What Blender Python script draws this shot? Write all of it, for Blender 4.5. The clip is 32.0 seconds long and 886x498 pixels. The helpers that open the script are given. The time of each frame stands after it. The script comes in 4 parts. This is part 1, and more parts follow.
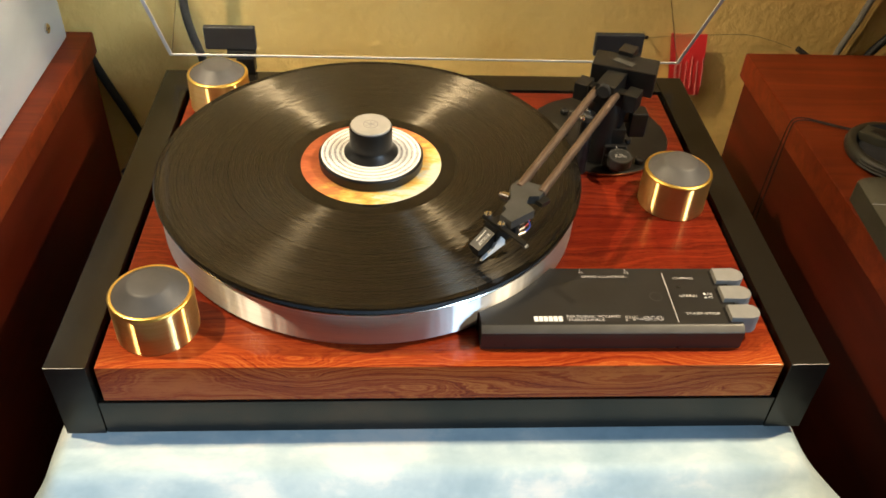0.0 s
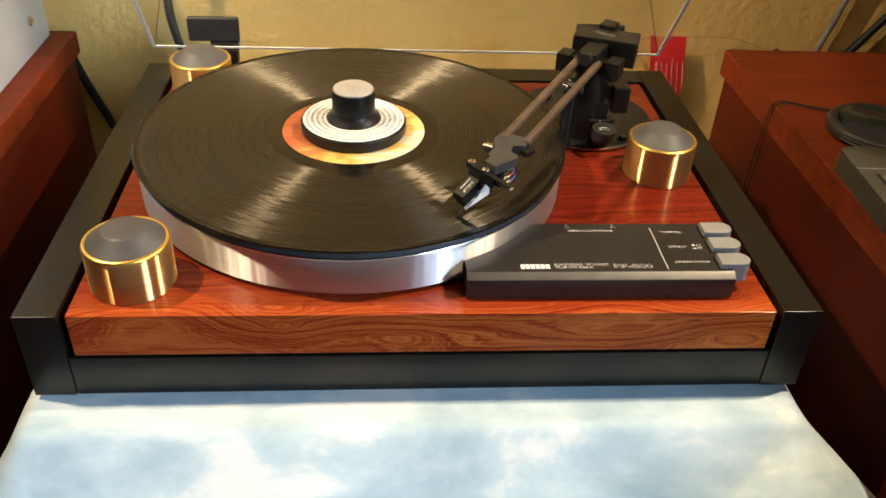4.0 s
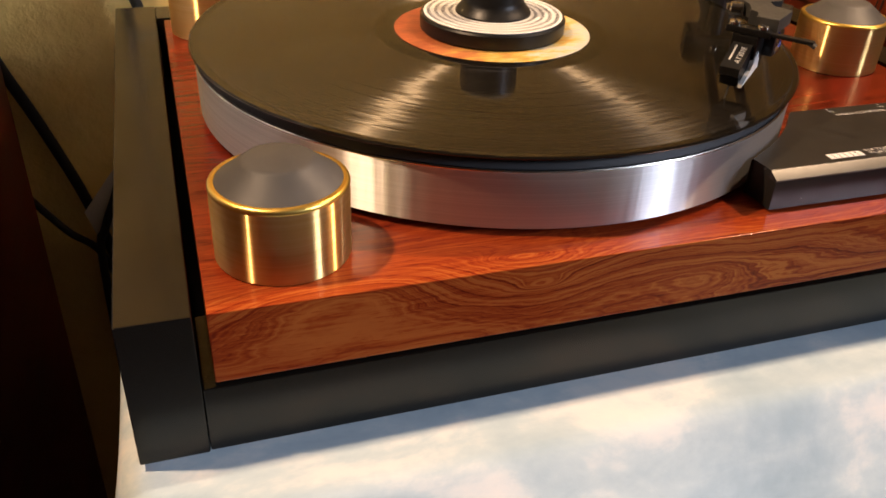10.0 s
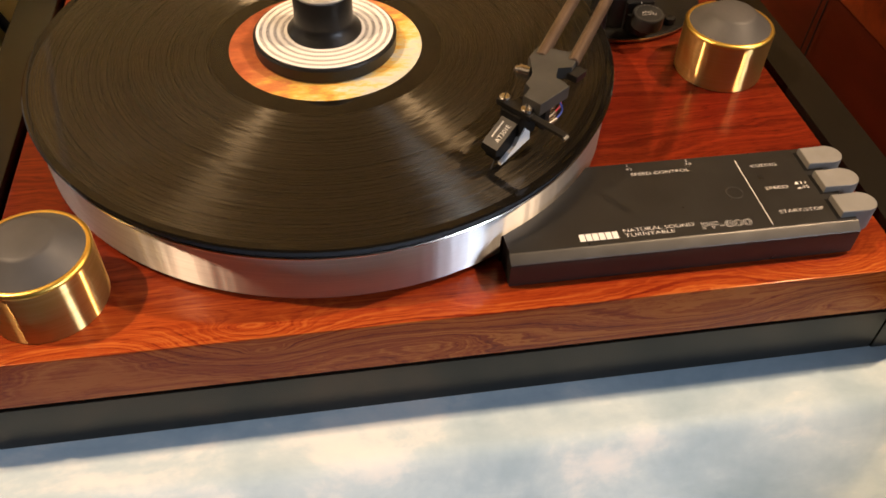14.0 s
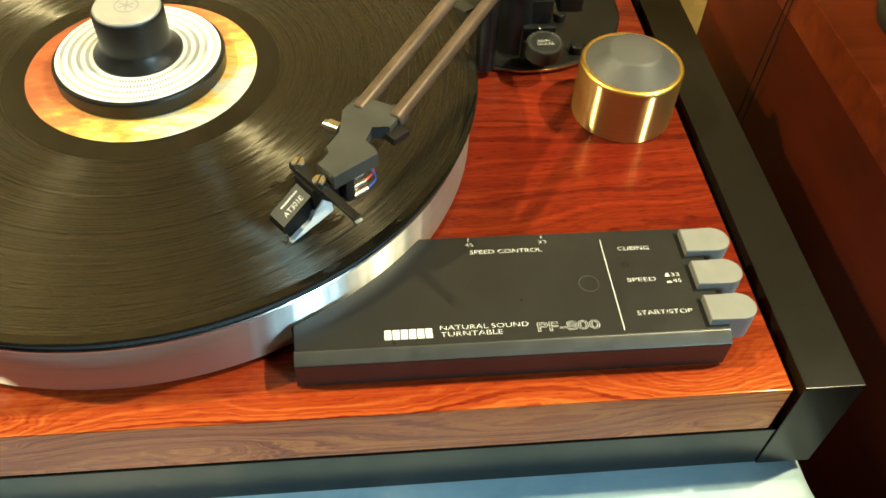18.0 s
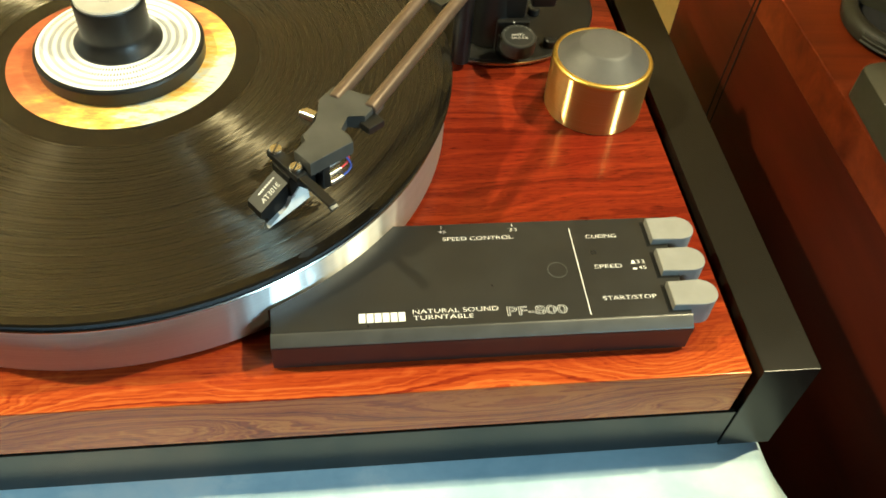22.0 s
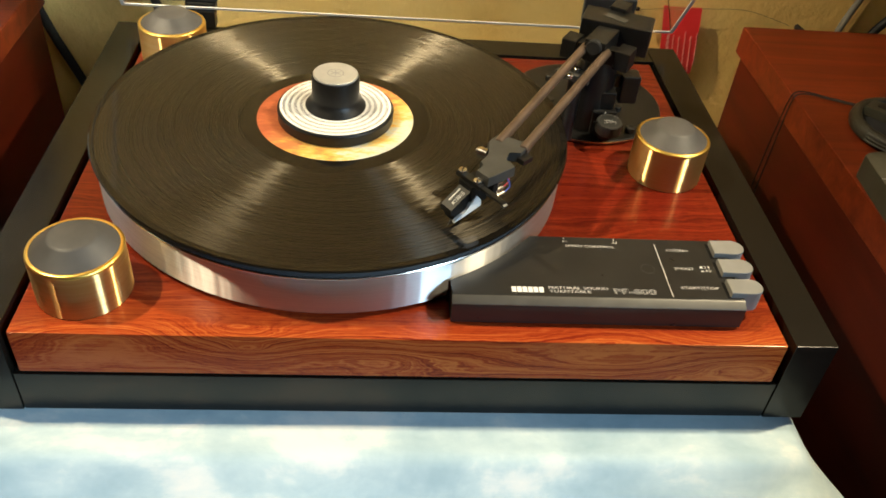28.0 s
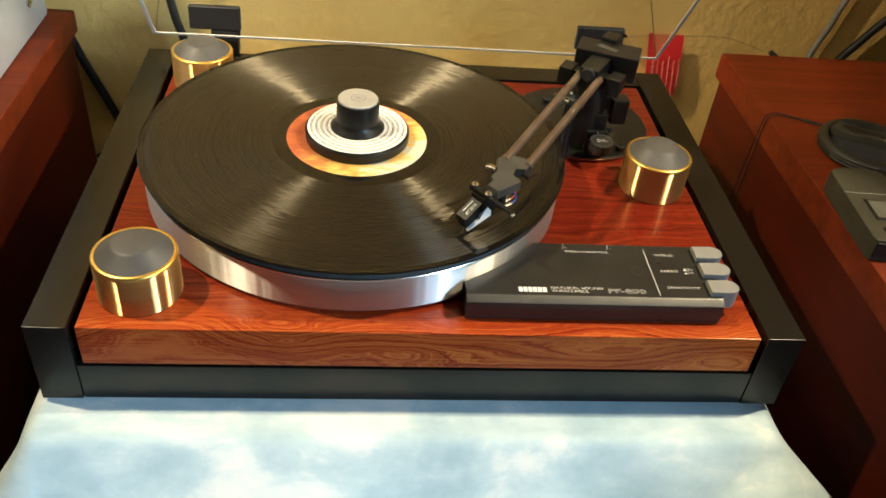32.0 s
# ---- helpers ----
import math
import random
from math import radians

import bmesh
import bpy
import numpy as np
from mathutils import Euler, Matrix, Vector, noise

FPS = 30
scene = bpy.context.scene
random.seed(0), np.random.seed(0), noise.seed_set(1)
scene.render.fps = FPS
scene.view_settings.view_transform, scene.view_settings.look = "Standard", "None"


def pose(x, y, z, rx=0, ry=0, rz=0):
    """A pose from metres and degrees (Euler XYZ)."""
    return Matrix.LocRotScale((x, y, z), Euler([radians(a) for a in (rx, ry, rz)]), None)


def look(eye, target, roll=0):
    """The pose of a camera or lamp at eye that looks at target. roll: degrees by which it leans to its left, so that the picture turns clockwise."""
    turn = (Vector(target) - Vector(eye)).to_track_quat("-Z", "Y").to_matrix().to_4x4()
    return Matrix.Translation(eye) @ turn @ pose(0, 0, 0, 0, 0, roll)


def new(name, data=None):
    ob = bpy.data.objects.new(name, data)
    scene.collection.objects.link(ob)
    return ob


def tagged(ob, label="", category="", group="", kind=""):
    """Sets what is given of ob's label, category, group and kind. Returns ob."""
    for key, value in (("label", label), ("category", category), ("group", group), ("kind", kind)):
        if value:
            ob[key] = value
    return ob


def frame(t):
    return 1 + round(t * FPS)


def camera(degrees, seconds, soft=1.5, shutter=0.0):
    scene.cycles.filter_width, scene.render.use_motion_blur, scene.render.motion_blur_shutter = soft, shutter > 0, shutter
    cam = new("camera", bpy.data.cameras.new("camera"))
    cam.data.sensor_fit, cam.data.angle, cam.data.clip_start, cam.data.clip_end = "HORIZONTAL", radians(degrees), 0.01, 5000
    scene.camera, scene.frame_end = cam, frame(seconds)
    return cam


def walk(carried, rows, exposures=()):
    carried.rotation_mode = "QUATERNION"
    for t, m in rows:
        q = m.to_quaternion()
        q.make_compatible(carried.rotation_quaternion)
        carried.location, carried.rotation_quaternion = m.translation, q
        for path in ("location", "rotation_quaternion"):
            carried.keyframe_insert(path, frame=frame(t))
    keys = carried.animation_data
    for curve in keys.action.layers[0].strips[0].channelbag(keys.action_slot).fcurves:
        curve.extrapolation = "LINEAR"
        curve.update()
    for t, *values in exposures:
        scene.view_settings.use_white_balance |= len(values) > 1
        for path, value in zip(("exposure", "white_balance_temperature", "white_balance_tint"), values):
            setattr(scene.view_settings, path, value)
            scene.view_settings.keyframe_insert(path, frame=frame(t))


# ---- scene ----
cam = camera(55.56, 32.0, 1.7)
PATH = [
    (0, (-0.0350, -0.3375, 0.3811), (0.0282, 0.4215, -0.2670), 3.27),
    (0.5, (-0.0338, -0.3349, 0.3797), (0.0286, 0.4233, -0.2694), 3.28),
    (1, (-0.0316, -0.3338, 0.3772), (0.0294, 0.4264, -0.2696), 3.26),
    (1.5, (-0.0315, -0.3369, 0.3574), (0.0250, 0.4360, -0.2746), 2.70),
    (2, (-0.0332, -0.3509, 0.3296), (0.0377, 0.4352, -0.2843), 2.79),
    (2.5, (-0.0371, -0.3685, 0.3158), (0.0425, 0.4365, -0.2721), 3.37),
    (3, (-0.0375, -0.3771, 0.3121), (0.0456, 0.4375, -0.2618), 3.26),
    (3.5, (-0.0349, -0.3768, 0.3128), (0.0445, 0.4374, -0.2623), 3.12),
    (5.5, (-0.0312, -0.3754, 0.3168), (0.0484, 0.4331, -0.2663), 3.25),
    (6, (-0.0327, -0.3752, 0.3159), (0.0470, 0.4348, -0.2650), 3.33),
    (6.5, (-0.0419, -0.3776, 0.2994), (0.0292, 0.4374, -0.2757), 2.41),
    (7, (-0.0821, -0.3512, 0.2585), (-0.0007, 0.4689, -0.3080), 1.11),
    (7.5, (-0.1449, -0.3188, 0.2091), (0.0000, 0.5200, -0.3156), 1.21),
    (8, (-0.1858, -0.2978, 0.1859), (0.0383, 0.5338, -0.3222), 2.42),
    (8.5, (-0.2091, -0.2742, 0.1758), (0.0504, 0.5362, -0.3494), 2.93),
    (9, (-0.2114, -0.2689, 0.1781), (0.0545, 0.5394, -0.3474), 3.05),
    (9.5, (-0.2087, -0.2601, 0.1763), (0.0634, 0.5472, -0.3474), 3.08),
    (10, (-0.2090, -0.2336, 0.1675), (0.0725, 0.5666, -0.3620), 2.67),
    (10.5, (-0.2073, -0.2352, 0.1678), (0.0737, 0.5670, -0.3589), 2.15),
    (11, (-0.2033, -0.2396, 0.1704), (0.0713, 0.5665, -0.3538), 1.59),
    (11.5, (-0.1927, -0.2454, 0.1712), (0.0829, 0.5603, -0.3531), 1.38),
    (12, (-0.1733, -0.2537, 0.1774), (0.0905, 0.5549, -0.3485), 0.99),
    (12.5, (-0.1480, -0.2537, 0.1814), (0.0918, 0.5436, -0.3725), 0.66),
    (13, (-0.1198, -0.2468, 0.1944), (0.0954, 0.5289, -0.3989), 1.08),
    (13.5, (-0.0847, -0.2414, 0.2388), (0.0843, 0.4896, -0.4224), 2.13),
    (14, (-0.0526, -0.2242, 0.2812), (0.0707, 0.4566, -0.4409), 1.89),
    (14.5, (-0.0124, -0.2008, 0.2945), (0.1075, 0.4629, -0.4439), 2.70),
    (15, (0.0136, -0.1897, 0.2907), (0.1219, 0.4775, -0.4462), 2.14),
    (15.5, (0.0346, -0.1849, 0.2885), (0.1421, 0.4804, -0.4503), 1.83),
    (17.5, (0.0475, -0.1630, 0.2742), (0.1320, 0.4914, -0.4772), 3.01),
    (18, (0.0490, -0.1559, 0.2722), (0.1366, 0.4941, -0.4826), 3.36),
    (18.5, (0.0501, -0.1537, 0.2712), (0.1401, 0.4954, -0.4842), 3.57),
    (19, (0.0489, -0.1533, 0.2703), (0.1422, 0.4946, -0.4857), 3.80),
    (19.5, (0.0501, -0.1567, 0.2708), (0.1454, 0.4944, -0.4822), 3.91),
    (20, (0.0505, -0.1598, 0.2730), (0.1439, 0.4891, -0.4822), 3.96),
    (20.5, (0.0498, -0.1638, 0.2771), (0.1490, 0.4802, -0.4815), 4.56),
    (21, (0.0497, -0.1644, 0.2775), (0.1509, 0.4823, -0.4785), 4.69),
    (21.5, (0.0514, -0.1625, 0.2756), (0.1530, 0.4826, -0.4816), 4.68),
    (22, (0.0509, -0.1650, 0.2778), (0.1611, 0.4779, -0.4802), 5.24),
    (22.5, (0.0498, -0.1675, 0.2785), (0.1689, 0.4751, -0.4784), 5.85),
    (23, (0.0510, -0.1673, 0.2784), (0.1703, 0.4731, -0.4803), 6.07),
    (23.5, (0.0473, -0.1715, 0.2818), (0.1613, 0.4800, -0.4682), 5.77),
    (24, (0.0319, -0.1911, 0.2929), (0.1365, 0.4855, -0.4359), 5.07),
    (24.5, (0.0211, -0.2127, 0.2987), (0.1225, 0.4862, -0.4093), 4.55),
    (25, (0.0116, -0.2323, 0.3019), (0.1095, 0.4809, -0.3922), 4.91),
    (25.5, (-0.0078, -0.2589, 0.3102), (0.1161, 0.4817, -0.3502), 7.54),
    (26, (-0.0181, -0.2806, 0.3102), (0.0635, 0.4727, -0.3424), 6.04),
    (26.5, (-0.0140, -0.2832, 0.3060), (0.0511, 0.4486, -0.3724), 4.99),
    (28.5, (-0.0315, -0.3190, 0.3302), (0.0626, 0.4487, -0.3038), 6.13),
    (29, (-0.0377, -0.3228, 0.3317), (0.0583, 0.4437, -0.3034), 6.44),
    (29.5, (-0.0405, -0.3239, 0.3341), (0.0632, 0.4431, -0.2992), 6.70),
    (30, (-0.0472, -0.3298, 0.3404), (0.0596, 0.4390, -0.2900), 6.74),
    (30.5, (-0.0476, -0.3408, 0.3416), (0.0704, 0.4276, -0.2873), 6.58),
    (31, (-0.0525, -0.3500, 0.3527), (0.0767, 0.4195, -0.2727), 6.62),
    (31.5, (-0.0509, -0.3558, 0.3554), (0.0740, 0.4131, -0.2716), 6.50),
    (32, (-0.0478, -0.3598, 0.3575), (0.0562, 0.4130, -0.2685), 6.37),
]
EXPOSURES = [(0.0, -0.06, 6150, 11), (2.0, -0.07, 6000, 12), (3.0, -0.02, 6050, 13), (6.0, -0.10, 6250, 18), (8.0, -0.18, 6300, 18), (9.0, -0.16, 6400, 23), (10.0, -0.38, 7000, 30), (12.0, -0.14, 7000, 32), (13.0, -0.24, 6900, 28), (14.0, -0.44, 7000, 26),
             (15.0, 0.30, 7100, 20), (18.0, 0.35, 5980, -11), (22.0, 0.37, 5950, -10), (23.0, -0.18, 6150, 1), (24.0, -0.28, 6200, 4), (25.0, -0.30, 6150, 4), (26.0, -0.18, 6100, 5), (29.0, -0.10, 5950, 6), (32.0, -0.06, 5950, 6)]
walk(cam, [(t, look(eye, target, roll)) for t, eye, target, roll in PATH], EXPOSURES)

# ---- world, lamps ----
world = bpy.data.worlds.new("room_dusk")
scene.world = world
world.use_nodes = True
world.node_tree.nodes["Background"].inputs["Color"].default_value = (0.5, 0.45, 0.4, 1)
world.node_tree.nodes["Background"].inputs["Strength"].default_value = 0.05


def spot(name, eye, target, watts, colour, size=0.02, cone=100, blend=0.6):
    lamp = bpy.data.lights.new(name, "SPOT")
    lamp.energy, lamp.color, lamp.shadow_soft_size = watts, colour, size
    lamp.spot_size, lamp.spot_blend = radians(cone), blend
    ob = new(name, lamp)
    ob.matrix_world = look(eye, target)
    return ob


spot("lamp_right", (0.60, 0.125, 0.82), (-0.10, -0.20, 0.0), 44, (1.0, 0.77, 0.46), 0.012, 59, 0.12)
spot("lamp_left", (-0.66, 0.11, 0.97), (0.05, -0.05, 0.0), 57, (1.0, 0.77, 0.46), 0.016, 108, 0.2)
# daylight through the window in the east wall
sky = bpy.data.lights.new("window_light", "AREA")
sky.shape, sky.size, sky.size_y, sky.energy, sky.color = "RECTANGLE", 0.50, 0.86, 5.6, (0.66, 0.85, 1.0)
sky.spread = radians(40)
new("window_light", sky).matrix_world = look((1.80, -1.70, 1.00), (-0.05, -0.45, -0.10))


# ---- materials ----
def nodes_of(name):
    m = bpy.data.materials.new(name)
    m.use_nodes = True
    return m, m.node_tree.nodes, m.node_tree.links, m.node_tree.nodes["Principled BSDF"]


def ramp(n, stops, interpolation="LINEAR"):
    r = n.new("ShaderNodeValToRGB")
    r.color_ramp.interpolation = interpolation
    while len(r.color_ramp.elements) < len(stops):
        r.color_ramp.elements.new(0.5)
    for e, (p, c) in zip(r.color_ramp.elements, stops):
        e.position, e.color = p, (*c, 1)
    return r


def math_node(n, l, op, a, b=None, c=None):
    m = n.new("ShaderNodeMath")
    m.operation = op
    for i, v in enumerate((a, b, c)):
        if v is None:
            continue
        if isinstance(v, (int, float)):
            m.inputs[i].default_value = v
        else:
            l.new(v, m.inputs[i])
    return m.outputs[0]


def noise_node(n, l, vector, scale, detail=3.0, rough=0.5, distortion=0.0):
    t = n.new("ShaderNodeTexNoise")
    t.inputs["Scale"].default_value, t.inputs["Detail"].default_value = scale, detail
    t.inputs["Roughness"].default_value, t.inputs["Distortion"].default_value = rough, distortion
    if vector is not None:
        l.new(vector, t.inputs["Vector"])
    return t.outputs["Fac"]


def scaled(n, l, vector, s, r=(0, 0, 0)):
    m = n.new("ShaderNodeMapping")
    m.inputs["Scale"].default_value = s
    m.inputs["Rotation"].default_value = [radians(a) for a in r]
    l.new(vector, m.inputs["Vector"])
    return m.outputs[0]


def bump(n, l, height, p, strength, distance):
    b = n.new("ShaderNodeBump")
    b.inputs["Strength"].default_value, b.inputs["Distance"].default_value = strength, distance
    l.new(height, b.inputs["Height"])
    l.new(b.outputs[0], p.inputs["Normal"])


def plain(name, dark, light, rough=0.5, metal=0.0, scale=40.0, stretch=(1, 1, 1), grain=0.0, grain_scale=600.0, rough_spread=0.08, spec=0.5):
    """A surface that varies between two near colours at two scales, with fine relief."""
    m, n, l, p = nodes_of(name)
    at = n.new("ShaderNodeTexCoord").outputs["Object"]
    v = scaled(n, l, at, stretch)
    f = noise_node(n, l, v, scale, 4)
    r = ramp(n, [(0.3, dark), (0.7, light)])
    l.new(f, r.inputs[0])
    l.new(r.outputs[0], p.inputs["Base Color"])
    f2 = noise_node(n, l, v, scale * 4.3, 3)
    mr = n.new("ShaderNodeMapRange")
    mr.inputs["To Min"].default_value, mr.inputs["To Max"].default_value = max(rough - rough_spread, 0.02), rough + rough_spread
    l.new(f2, mr.inputs["Value"])
    l.new(mr.outputs[0], p.inputs["Roughness"])
    p.inputs["Metallic"].default_value = metal
    p.inputs["Specular IOR Level"].default_value = spec
    p.inputs["Coat Roughness"].default_value = 0.12
    if grain:
        bump(n, l, noise_node(n, l, at, grain_scale, 3), p, grain, 0.0005)
    return m


def grooved_gloss(n, l, p, colour, rough, aniso, tilts, direction, extra=None):
    """Gloss of fine turned grooves: one stretched lobe for each lean of their walls."""
    t = n.new("ShaderNodeTangent")
    t.direction_type, t.axis = "RADIAL", "Z"
    g = n.new("ShaderNodeNewGeometry")
    mixed = None
    for k, tilt in enumerate(tilts):
        by = n.new("ShaderNodeVectorMath")
        by.operation = "SCALE"
        l.new(direction, by.inputs[0])
        by.inputs["Scale"].default_value = tilt
        add = n.new("ShaderNodeVectorMath")
        l.new(g.outputs["Normal"], add.inputs[0])
        l.new(by.outputs[0], add.inputs[1])
        total = add
        if extra is not None:
            total = n.new("ShaderNodeVectorMath")
            l.new(add.outputs[0], total.inputs[0])
            l.new(extra, total.inputs[1])
        unit = n.new("ShaderNodeVectorMath")
        unit.operation = "NORMALIZE"
        l.new(total.outputs[0], unit.inputs[0])
        b = n.new("ShaderNodeBsdfAnisotropic")
        l.new(colour, b.inputs["Color"])
        if isinstance(rough, float):
            b.inputs["Roughness"].default_value = rough
        else:
            l.new(rough, b.inputs["Roughness"])
        b.inputs["Anisotropy"].default_value, b.inputs["Rotation"].default_value = aniso, 0.0
        l.new(unit.outputs[0], b.inputs["Normal"])
        l.new(t.outputs[0], b.inputs["Tangent"])
        if mixed is None:
            mixed = b.outputs[0]
        else:
            m = n.new("ShaderNodeMixShader")
            m.inputs[0].default_value = 1.0 / (k + 1)
            l.new(mixed, m.inputs[1])
            l.new(b.outputs[0], m.inputs[2])
            mixed = m.outputs[0]
    return mixed


def brushed(name, dark, light, rough, aniso=0.9, tilts=(-0.45, 0.0, 0.40, 0.80, 1.30), share=0.72):
    """Turned metal: the grooves run round the axis."""
    m, n, l, p = nodes_of(name)
    at = n.new("ShaderNodeTexCoord").outputs["Object"]
    f = noise_node(n, l, scaled(n, l, at, (1, 1, 900)), 3.0, 3)
    r = ramp(n, [(0.3, dark), (0.7, light)])
    l.new(f, r.inputs[0])
    up = n.new("ShaderNodeCombineXYZ")
    up.inputs[2].default_value = 1.0
    uneven = n.new("ShaderNodeTexNoise")
    uneven.inputs["Scale"].default_value, uneven.inputs["Detail"].default_value = 1.0, 3
    l.new(scaled(n, l, at, (170, 170, 6)), uneven.inputs["Vector"])
    sway = n.new("ShaderNodeVectorMath")
    sway.operation = "MULTIPLY_ADD"
    sway.inputs[1].default_value, sway.inputs[2].default_value = (0.22, 0.22, 0.0), (-0.11, -0.11, 0.0)
    l.new(uneven.outputs["Color"], sway.inputs[0])
    gloss = grooved_gloss(n, l, p, r.outputs[0], rough, aniso, tilts, up.outputs[0], sway.outputs[0])
    l.new(r.outputs[0], p.inputs["Base Color"])
    p.inputs["Metallic"].default_value, p.inputs["Roughness"].default_value = 1.0, 0.55
    mix = n.new("ShaderNodeMixShader")
    mix.inputs[0].default_value = share
    l.new(p.outputs[0], mix.inputs[1])
    l.new(gloss, mix.inputs[2])
    l.new(mix.outputs[0], n["Material Output"].inputs["Surface"])
    return m


def rosewood():
    m, n, l, p = nodes_of("rosewood_veneer")
    at = n.new("ShaderNodeTexCoord").outputs["Object"]
    sep = n.new("ShaderNodeSeparateXYZ")
    l.new(at, sep.inputs[0])
    x, v = sep.outputs["X"], math_node(n, l, "ADD", sep.outputs["Y"], sep.outputs["Z"])
    flat = n.new("ShaderNodeCombineXYZ")
    l.new(x, flat.inputs[0])
    l.new(v, flat.inputs[1])
    flat = flat.outputs[0]

    def along(field, scale, detail, rough=0.6):
        t = n.new("ShaderNodeTexNoise")
        t.noise_dimensions = "1D"
        t.inputs["Scale"].default_value, t.inputs["Detail"].default_value, t.inputs["Roughness"].default_value = scale, detail, rough
        l.new(field, t.inputs["W"])
        return t.outputs["Fac"]

    # the ring field: straight grain, bent by slow waves, closed into eyes round the knots
    wave = noise_node(n, l, scaled(n, l, flat, (5.5, 13, 1)), 1.0, 2, 0.45)
    fine = noise_node(n, l, scaled(n, l, flat, (30, 110, 1)), 1.0, 3, 0.6)
    field = math_node(n, l, "MULTIPLY_ADD", v, 150.0, math_node(n, l, "MULTIPLY", wave, 10.0))
    field = math_node(n, l, "MULTIPLY_ADD", fine, 1.3, field)
    for kx, kv, sx, sv, a in ((-0.0886, -0.001, 0.034, 0.013, 7.5), (-0.0930, 0.0075, 0.012, 0.0032, 5.0), (-0.0870, -0.0090, 0.012, 0.0030, 5.0), (-0.165, 0.000, 0.045, 0.016, -9.0), (0.175, 0.012, 0.034, 0.016, 7.0), (0.19, -0.018, 0.028, 0.010, -7.0),
                              (0.155, 0.235, 0.03, 0.02, 4.5), (0.04, 0.008, 0.07, 0.012, 6.0), (-0.02, -0.016, 0.05, 0.010, -6.5), (0.10, -0.014, 0.045, 0.009, 6.0)):
        dx = math_node(n, l, "POWER", math_node(n, l, "ABSOLUTE", math_node(n, l, "MULTIPLY", math_node(n, l, "SUBTRACT", x, kx), 1 / sx)), 2.0)
        dv = math_node(n, l, "POWER", math_node(n, l, "ABSOLUTE", math_node(n, l, "MULTIPLY", math_node(n, l, "SUBTRACT", v, kv), 1 / sv)), 2.0)
        g = math_node(n, l, "EXPONENT", math_node(n, l, "MULTIPLY", math_node(n, l, "ADD", dx, dv), -1.0))
        field = math_node(n, l, "MULTIPLY_ADD", g, 0.42 * a, field)
    bands = along(field, 1.25, 3, 0.66)
    lines = along(field, 4.2, 2, 0.7)
    streak = noise_node(n, l, scaled(n, l, flat, (10, 620, 1)), 1.0, 4, 0.62)
    weight_of = math_node(n, l, "MULTIPLY_ADD", noise_node(n, l, scaled(n, l, flat, (8, 20, 1)), 1.0, 2), 1.5, -0.10)
    # the figure is boldest, and the colour lighter, along the front edge of the board
    bold = n.new("ShaderNodeMapRange")
    bold.interpolation_type = "SMOOTHSTEP"
    bold.inputs["From Min"].default_value, bold.inputs["From Max"].default_value = 0.060, 0.000
    l.new(v, bold.inputs["Value"])
    bold = bold.outputs[0]
    edge = n.new("ShaderNodeMapRange")
    edge.interpolation_type = "SMOOTHSTEP"
    edge.inputs["From Min"].default_value, edge.inputs["From Max"].default_value = 0.014, -0.004
    l.new(v, edge.inputs["Value"])
    blend = math_node(n, l, "MULTIPLY", math_node(n, l, "SUBTRACT", bands, 0.5), math_node(n, l, "MULTIPLY_ADD", edge.outputs[0], 1.25, 0.36))
    # lighter towards the front, with some reflected lamp and window light in the colour
    blend = math_node(n, l, "ADD", blend, math_node(n, l, "MULTIPLY_ADD", bold, 0.25, 0.42))
    # front face colour raised further, in place of light that misses it
    blend = math_node(n, l, "MULTIPLY_ADD", edge.outputs[0], 0.08, blend)
    weight_of = math_node(n, l, "MULTIPLY", weight_of, math_node(n, l, "MULTIPLY_ADD", edge.outputs[0], 0.85, 0.20))
    blend = math_node(n, l, "MULTIPLY_ADD", math_node(n, l, "SUBTRACT", lines, 0.5), weight_of, blend)
    blend = math_node(n, l, "MULTIPLY_ADD", math_node(n, l, "SUBTRACT", streak, 0.5), math_node(n, l, "MULTIPLY_ADD", bold, 0.42, 0.18), blend)
    pores = noise_node(n, l, scaled(n, l, flat, (130, 1500, 1)), 1.0, 2, 0.5)
    blend = math_node(n, l, "MULTIPLY_ADD", math_node(n, l, "MINIMUM", math_node(n, l, "SUBTRACT", pores, 0.44), 0.0), 0.9, blend)
    r = ramp(n, [(0.20, (0.040, 0.0040, 0.0028)), (0.36, (0.120, 0.0120, 0.0056)), (0.55, (0.250, 0.0295, 0.0094)), (0.70, (0.370, 0.059, 0.0135)), (0.90, (0.51, 0.122, 0.028))])
    l.new(blend, r.inputs[0])
    patch = noise_node(n, l, scaled(n, l, flat, (7, 12, 1)), 1.0, 2)
    tone = ramp(n, [(0.32, (0.78, 0.62, 0.60)), (0.68, (1.12, 1.30, 1.1))])
    l.new(patch, tone.inputs[0])
    mix = n.new("ShaderNodeMix")
    mix.data_type, mix.blend_type = "RGBA", "MULTIPLY"
    mix.inputs["Factor"].default_value = 1.0
    l.new(r.outputs[0], mix.inputs["A"])
    l.new(tone.outputs[0], mix.inputs["B"])
    l.new(mix.outputs["Result"], p.inputs["Base Color"])
    # the fibres shine in their own warm colour under a thin clear coat
    p.inputs["Roughness"].default_value = 0.21
    p.inputs["Specular IOR Level"].default_value = 0.28
    p.inputs["Specular Tint"].default_value = (1.0, 0.45, 0.17, 1)
    p.inputs["Coat Weight"].default_value = 0.16
    p.inputs["Coat IOR"].default_value = 1.5
    p.inputs["Coat Roughness"].default_value = 0.10
    bump(n, l, streak, p, 0.05, 0.0003)
    return m


